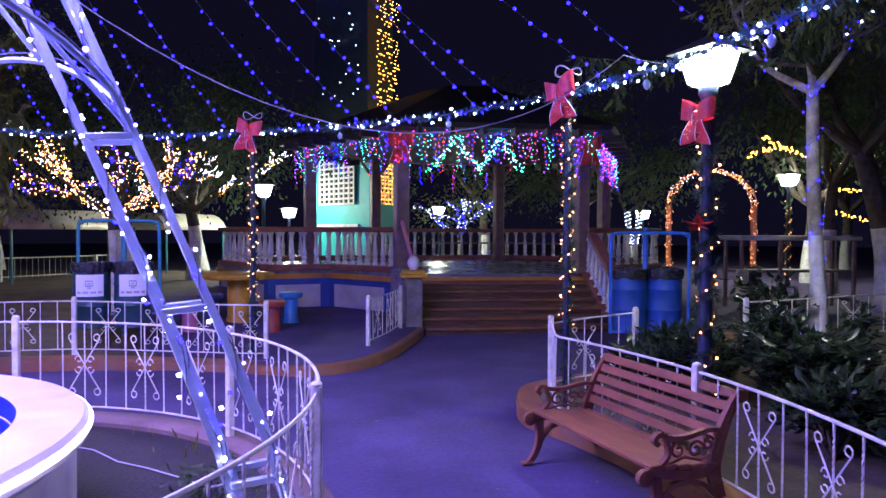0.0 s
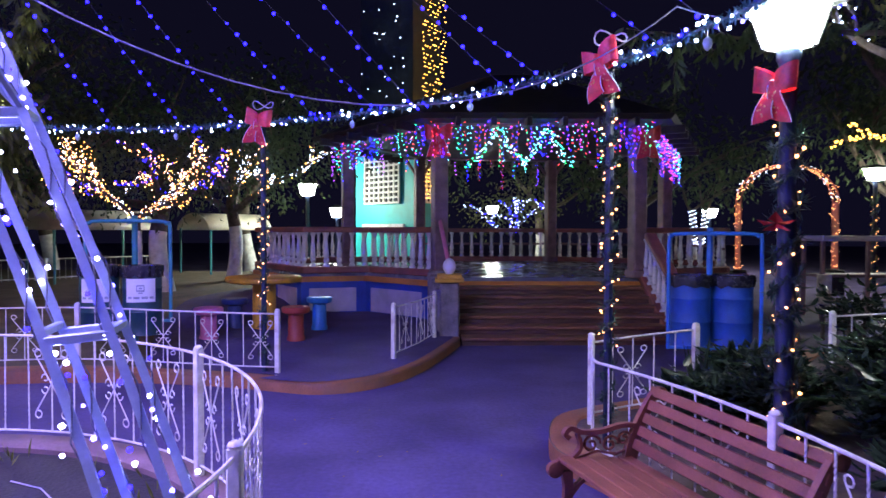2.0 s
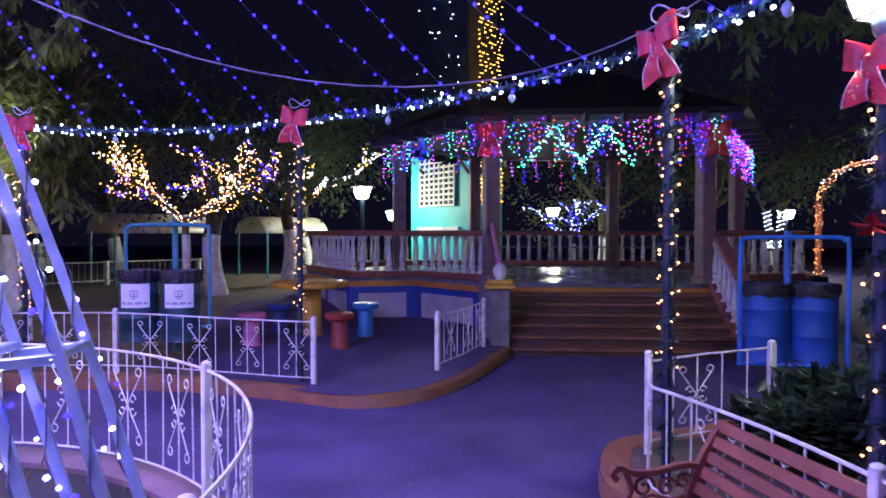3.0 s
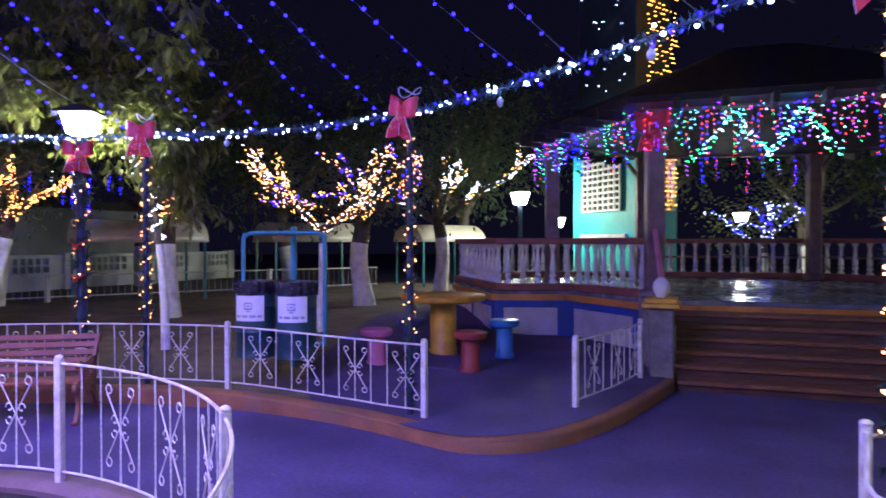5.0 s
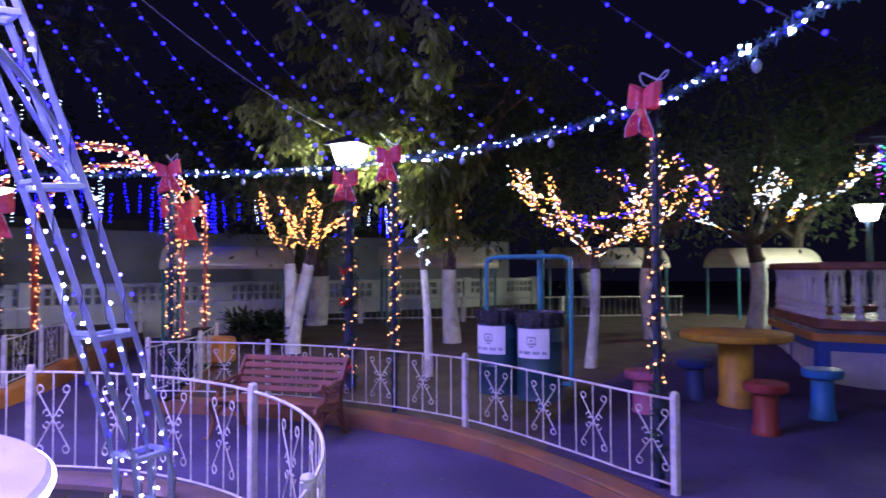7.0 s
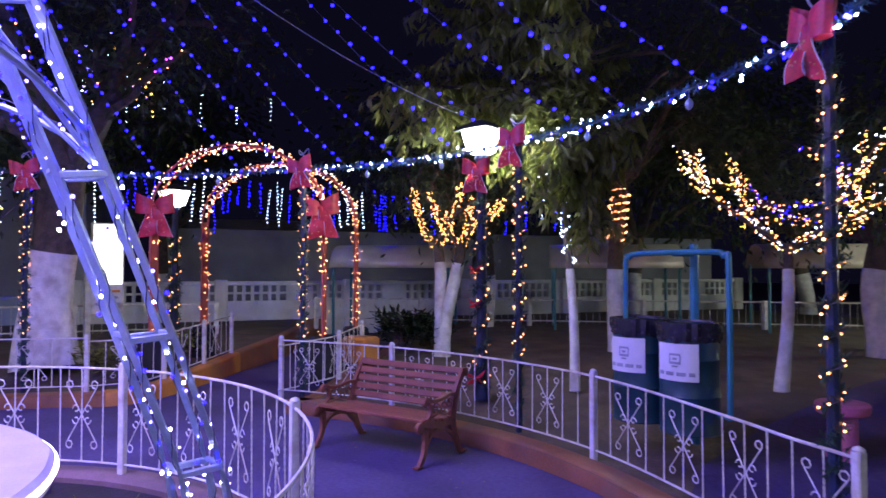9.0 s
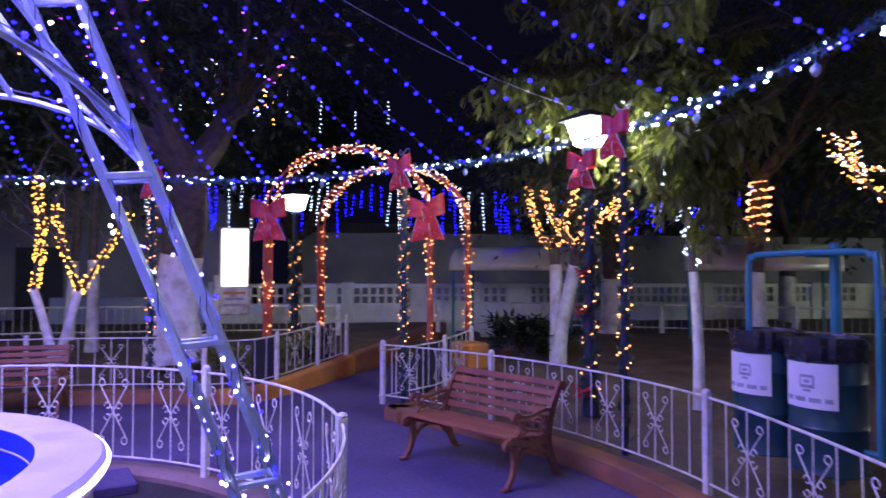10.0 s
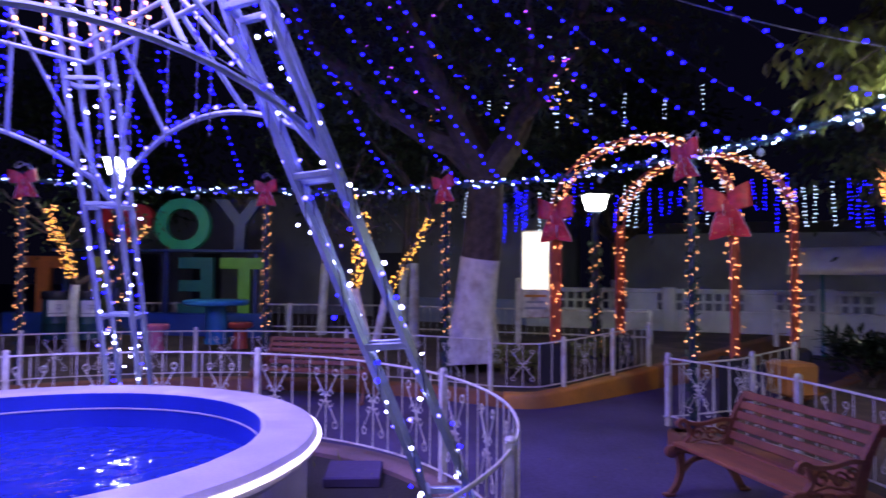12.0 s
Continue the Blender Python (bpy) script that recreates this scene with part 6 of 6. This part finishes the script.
# ---- far arch of lights and golden boughs on the east side ----
for (px, py), (qx, qy) in (((5.9, 17.6), (8.3, 18.0)),):
    light_arch((px, py), (qx, qy), "far garden arch wound with warm lights")
for pts in (((5.4, 12.0, 3.0), (5.9, 12.0, 3.15), (6.5, 12.1, 3.0)), ((5.7, 12.1, 3.35), (6.2, 12.0, 3.1)), ((8.9, 15.2, 2.6), (9.6, 15.2, 2.55)), ((9.0, 15.4, 2.1), (9.6, 15.3, 1.9), (9.9, 15.3, 2.4))):
    string("golden bulbs along a thin bough", [Vector(p) for p in pts], 0.035, L_GOLD, 0.017, spread=0.04)

# ---- market stalls with curved zinc roofs ----
def stall(p, q, z0=0.25, zr=1.62):
    P, Q = Vector((p[0], p[1], 0)), Vector((q[0], q[1], 0))
    s = thing("market_stall", (p[0], p[1], z0), "market stall with a curved zinc roof on blue posts", "stall", "market stalls")
    u = (Q - P).normalized()
    w = Vector((-u.y, u.x, 0))
    g = Geo()
    n = 12
    for end in (P, Q):
        for i in range(n + 1):
            t = math.pi * (0.02 + 0.96 * i / n)
            g.v.append(tuple(end + w * (0.75 * math.cos(t)) + Vector((0, 0, zr + 0.52 * math.sin(t)))))
    g.f += [(i, i + 1, n + 2 + i, n + 1 + i) for i in range(n)]
    r = part("roof", g, SHEET, s, "curved zinc sheet roof")
    mod = r.modifiers.new("thick", "SOLIDIFY")
    mod.thickness = 0.02
    for end in (P, Q):
        for k in (-0.7, 0.7):
            e = end + w * k + u * (0.08 if end is P else -0.08)
            part("post", Geo().tube([e + Vector((0, 0, 0.1)), e + Vector((0, 0, zr + 0.1))], 0.03, 6), CYAN_PIPE, s)
    return s


stall((-14.6, 8.0), (-13.4, 10.3))
stall((-12.5, 12.1), (-11.3, 14.4))
stall((-10.6, 15.8), (-9.3, 18.0))
stall((-8.6, 19.6), (-7.5, 21.6))

# low kiosk across the east lawn: a pale slab on dark posts with a rail
kk = thing("kiosk", (7.5, 14.6, 0.0), "low open kiosk with a pale slab roof on dark posts", "kiosk")
part("slab", Geo().box(7.5, 14.6, 1.52, 2.7, 1.0, 0.10, 6, b=0.015), WALL_WHITE, kk)
for dx, dy in ((-1.25, -0.4), (-0.4, -0.4), (0.45, -0.4), (1.25, -0.4), (-1.25, 0.4), (1.25, 0.4)):
    part("post", Geo().box(7.5 + dx, 14.6 + dy + 0.1 * dx, 0.735, 0.07, 0.07, 1.47, 6, b=0.008), COLUMN, kk)
part("counter", Geo().box(7.5, 14.75, 0.80, 2.4, 0.5, 0.06, 6, b=0.01), COLUMN, kk)
bd = thing("sign_board", (5.15, 11.6, 0.0), "small plain wooden board on a stake", "board")
part("stake", Geo().box(5.15, 11.6, 0.35, 0.05, 0.05, 0.75, 20, b=0.006), BARK, bd)
part("panel", Geo().box(5.15, 11.57, 0.75, 0.26, 0.03, 0.50, 20, b=0.006), PALE_BARK, bd)

# ---- boundary wall with pierced blocks, and the building beyond ----
bw = thing("boundary_wall", (-16.5, 8, 0), "white painted boundary wall with a band of pierced blocks", "wall", kind="structure")
bw.name = "wall_west"
y0, y1 = 2.5, 21.0
part("lower_course", Geo().box(-16.6, (y0 + y1) / 2, 0.40, 0.18, y1 - y0, 0.9, b=0.01), BLOCK, bw)
part("coping", Geo().box(-16.6, (y0 + y1) / 2, 1.27, 0.24, y1 - y0, 0.10, b=0.015), BLOCK, bw)
part("middle_course", Geo().box(-16.6, (y0 + y1) / 2, 1.035, 0.17, y1 - y0, 0.05), BLOCK, bw)
g = Geo()
k = int((y1 - y0) / 0.2)
for i in range(k):
    if i % 12 in (0, 1, 11):
        g.box(-16.6, y0 + (i + 0.5) * 0.2, 1.035, 0.176, 0.2, 0.37)
    else:
        g.box(-16.6, y0 + i * 0.2, 0.935, 0.165, 0.075, 0.17)
        g.box(-16.6, y0 + i * 0.2, 1.14, 0.165, 0.075, 0.16)
tagged(part("pierced_block", g, BLOCK, bw), kind="stuff")
for i in range(7):
    part("pier", Geo().box(-16.58, y0 + i * (y1 - y0) / 6, 0.68, 0.30, 0.30, 1.36, b=0.02), BLOCK, bw)
lb = Geo().box(-16.8, 0.6, 0.5, 0.2, 3.6, 1.0, b=0.02)
single("wall_low", lb, mat("pale_blue_wall", (0.40, 0.46, 0.62), 0.8, vary=0.15, scale=1.5), "low pale blue wall beyond the arches", "wall", "structure")
hb = thing("house", (-20.6, -5, 0), "plain grey plastered building beyond the park", "building")
part("wall", Geo().box(-20.6, -6.0, 2.0, 5.0, 17.0, 4.0, b=0.02), GREY_WALL, hb)
part("roof", Geo().box(-20.6, -6.0, 4.08, 5.5, 17.5, 0.16, b=0.02), ROOF, hb)
for yy in (-11, -8.5, -2.0):
    part("door", Geo().box(-18.08, yy, 1.1, 0.06, 1.1, 2.2, b=0.01), mat("dark_door", (0.05, 0.05, 0.07), 0.5), hb, "dark closed door")
hb2 = thing("house", (-23, 12, 0), "dark low building behind the boundary wall", "building")
part("wall", Geo().box(-24.0, 14.0, 1.4, 6.0, 20.0, 2.8, b=0.02), GREY_WALL, hb2)
part("roof", Geo().prism([(-27.3, 3.7), (-20.7, 3.7), (-20.7, 24.3), (-27.3, 24.3)], 2.8, lambda x, y: 2.95 + (x + 27.3) * 0.02), ROOF, hb2)

# park railings beyond the beds
for pts, lab in (([(-15.2, 7.6), (-12.8, 12.2), (-9.0, 18.6)], "low park railing in front of the stalls"), ([(-13.4, 5.4), (-13.2, 0.0), (-11.5, -5.0)], "low park railing at the back of the west bed")):
    f = thing("railing", (pts[0][0], pts[0][1], 0.35), lab, "railing", "park railings")
    line = [Vector((x, y, 0.95)) for x, y in pts]
    part("top_rail", Geo().tube(line, 0.02, 6), WHITE_IRON, f)
    part("low_rail", Geo().tube([p - Vector((0, 0, 0.45)) for p in line], 0.015, 6), WHITE_IRON, f)
    for q in along(line, 0.14):
        piece("bar", BAR, f, Matrix.Translation(q - Vector((0, 0, 0.5))) @ Matrix.Diagonal((1, 1, 0.5, 1)))
    for q in along(line, 2.4):
        part("post", Geo().box(q.x, q.y, 0.62, 0.09, 0.09, 0.72, b=0.01), LIME, f)

# ---- lit poster stand ----
ps = thing("poster_stand", (-11.7, 3.7, 0.3), "lit white poster panel on a post", "sign")
m = Matrix.Translation((-11.7, 3.7, 0)) @ Matrix.Rotation(radians(20), 4, "Z")
part("panel", Geo().box(0, 0, 1.62, 0.10, 0.48, 1.45, m=m, b=0.02), WHITE_IRON, ps)
part("poster", Geo().box(0.052, 0, 1.84, 0.012, 0.42, 0.94, m=m), POSTER, ps, "glowing cream poster")
g = Geo()
for i, (z, w_) in enumerate(((1.26, 0.36), (1.16, 0.30), (1.06, 0.36))):
    part("text_bar", Geo().box(0.056, 0, z, 0.008, w_, 0.04, m=m), INK if i else ORANGE, ps)
part("stand_post", Geo().box(0, -0.28, 0.9, 0.09, 0.09, 1.3, m=m, b=0.01), WHITE_IRON, ps)

# ---- big painted letters, seen from behind ----
def letter(ch, at, yaw, size, colour, label):
    c = bpy.data.curves.new("letter", "FONT")
    c.body, c.size, c.extrude, c.bevel_depth, c.offset = ch, size * 1.38, 0.08, 0.01, 0.035
    tmp = new("letter_tmp", c)
    dg = bpy.context.evaluated_depsgraph_get()
    me = bpy.data.meshes.new_from_object(tmp.evaluated_get(dg))
    bpy.data.objects.remove(tmp)
    me.materials.clear()
    me.materials.append(mat("letter_paint", colour, 0.45, vary=0.12, scale=4))
    ob = new("letter_sculpture", me)
    ob.matrix_basis = Matrix.Translation(at) @ Matrix.Rotation(radians(yaw), 4, "Z") @ Matrix.Rotation(radians(90), 4, "X")
    return tagged(ob, label, "letter", "big letters")


RT = Vector((-0.361, 0.932, 0))
LY = -68.8
for ch, cx, cy, z, size, w, col, lab in (
        ("O", -11.4, -3.4, 2.08, 1.0, 1.15, (0.02, 0.34, 0.16), "big green letter O on the upper row"),
        ("Y", -11.8, -2.45, 2.08, 1.0, 1.05, (0.010, 0.020, 0.13), "big dark blue letter Y on the upper row"),
        ("E", -11.5, -3.2, 0.80, 1.12, 0.95, (0.012, 0.13, 0.12), "big dark green letter E on the lower row"),
        ("T", -11.85, -2.3, 0.80, 1.12, 1.05, (0.16, 0.42, 0.05), "big lime green letter T on the lower row"),
        ("T", -10.4, -6.0, 0.80, 1.12, 1.0, (0.60, 0.18, 0.06), "big orange letter T on the lower row"),
        ("L", -10.75, -5.2, 0.80, 1.12, 0.8, (0.50, 0.50, 0.10), "big yellow letter L on the lower row")):
    letter(ch, Vector((cx, cy, z)) + RT * w / 2, LY, size, col, lab)
# heart: an outline swept in depth
hm = Matrix.Translation((-11.0, -4.45, 2.55)) @ Matrix.Rotation(radians(LY), 4, "Z")
g = Geo()
pts = []
for i in range(36):
    t = 2 * math.pi * i / 36
    pts.append((0.034 * 16 * math.sin(t) ** 3, 0.034 * (13 * math.cos(t) - 5 * math.cos(2 * t) - 2 * math.cos(3 * t) - math.cos(4 * t))))
for y in (-0.09, 0.09):
    g.v += [tuple(hm @ Vector((u, y, v))) for u, v in pts]
g.f += [tuple(range(36)), tuple(reversed(range(36, 72)))] + [(i, 36 + i, 36 + (i + 1) % 36, (i + 1) % 36) for i in range(36)]
single("heart_sculpture", g, mat("heart_paint", (0.50, 0.02, 0.04), 0.4, vary=0.1), "big red heart on the upper row of letters", "heart", smooth=False)
fr = thing("letter_stand", (-11.2, -4.0, 0.0), "blue steel shelf that carries the big letters", "frame")
part("shelf", Geo().box(0, 0, 2.03, 4.2, 0.30, 0.06, m=Matrix.Translation((-11.25, -3.8, 0)) @ Matrix.Rotation(radians(LY), 4, "Z"), b=0.01), NAVY, fr)
part("plinth", Geo().box(0, 0, 0.52, 5.2, 0.45, 0.55, m=Matrix.Translation((-11.1, -4.2, 0)) @ Matrix.Rotation(radians(LY), 4, "Z"), b=0.02), WALL_BLUE, fr)
for s in (-1.9, 0.1, 1.9):
    q = Vector((-11.25, -3.8, 0)) + RT * s
    part("upright", Geo().box(q.x, q.y, 1.1, 0.10, 0.10, 1.9, LY, b=0.01), NAVY, fr)
shrub(-11.8, -2.3, 3.0, 0.55, 0.35, 240, 320, 0.16, "bright green plant above the letters", LEAF)

# second painted table with a stool and two drums by the letters
t2 = thing("concrete_table", (-10.2, -1.55, 0.4), "blue painted round concrete table by the letters", "table")
part("tabletop", Geo().lathe([(0.50, 0.66), (0.54, 0.675), (0.55, 0.70), (0.55, 0.735), (0.53, 0.75)], 32, (-10.2, -1.55, 0.38)), BLUEP, t2)
part("pedestal", Geo().lathe([(0.19, 0), (0.19, 0.08), (0.17, 0.1), (0.17, 0.67)], 20, (-10.2, -1.55, 0.38)), BLUEP, t2)
stool(-9.2, -1.9, 0.34, PINK, "pink painted round concrete stool")
stool(-9.9, -0.8, 0.36, REDP, "dark red painted round concrete stool")
drum(-9.1, -4.0, 0.45, DRUM_DARK, True, "dark litter drum with white label by the letters", 60)
drum(-9.3, -3.5, 0.45, DRUM_DARK, True, "dark litter drum with white label by the letters", 60)

# loose things on the ground
g = Geo()
for i in range(140):
    a, r = rnd.uniform(0, 360), rnd.uniform(3.3, 5.2)
    p = polar(a, r, 0.004)
    d = Vector((rnd.uniform(-1, 1), rnd.uniform(-1, 1), 0.12)).normalized()
    g.leaf(p, d, d.cross(Vector((0, 0, 1))).normalized(), rnd.uniform(0.02, 0.05), 0.018)
tagged(single("leaf_litter", g, mat("dry_leaf", (0.20, 0.13, 0.07), 0.8), "scattered dry leaves on the paving", "litter", smooth=False), kind="stuff")
gw = Geo()
for i in range(70):
    a, r = rnd.uniform(0, 360), rnd.choice((rnd.uniform(2.2, 2.5), rnd.uniform(1.95, 2.5)))
    p = ring_at(a, r, 0.045)
    d = Vector((rnd.uniform(-0.6, 0.6), rnd.uniform(-0.6, 0.6), 1)).normalized()
    gw.leaf(p, d, d.cross(Vector((rnd.uniform(-1, 1), 1, 0.1))).normalized(), rnd.uniform(0.05, 0.16), 0.02)
tagged(single("weeds", gw, LEAF, "thin weeds in the soil round the fountain", "weeds", smooth=False), kind="stuff")
wire = [(-2.75, 4.85, 0.07), (-2.5, 4.78, 0.06), (-2.2, 4.52, 0.065), (-1.95, 4.4, 0.065), (-1.6, 4.14, 0.09), (-1.28, 3.65, 0.22), (-1.03, 3.2, 0.42)]
single("ground_cable", Geo().tube(wire, 0.005, 5), CABLE_LIGHT, "pale cable lying on the soil by the fountain", "cable")
cover = Geo().box(0, 0, 0.085, 0.46, 0.42, 0.08, m=Matrix.Translation((-5.33, 3.82, 0)) @ Matrix.Rotation(radians(24), 4, "Z"), b=0.012)
single("inspection_cover", cover, CONCRETE, "flat concrete cover slab on the soil", "cover slab")
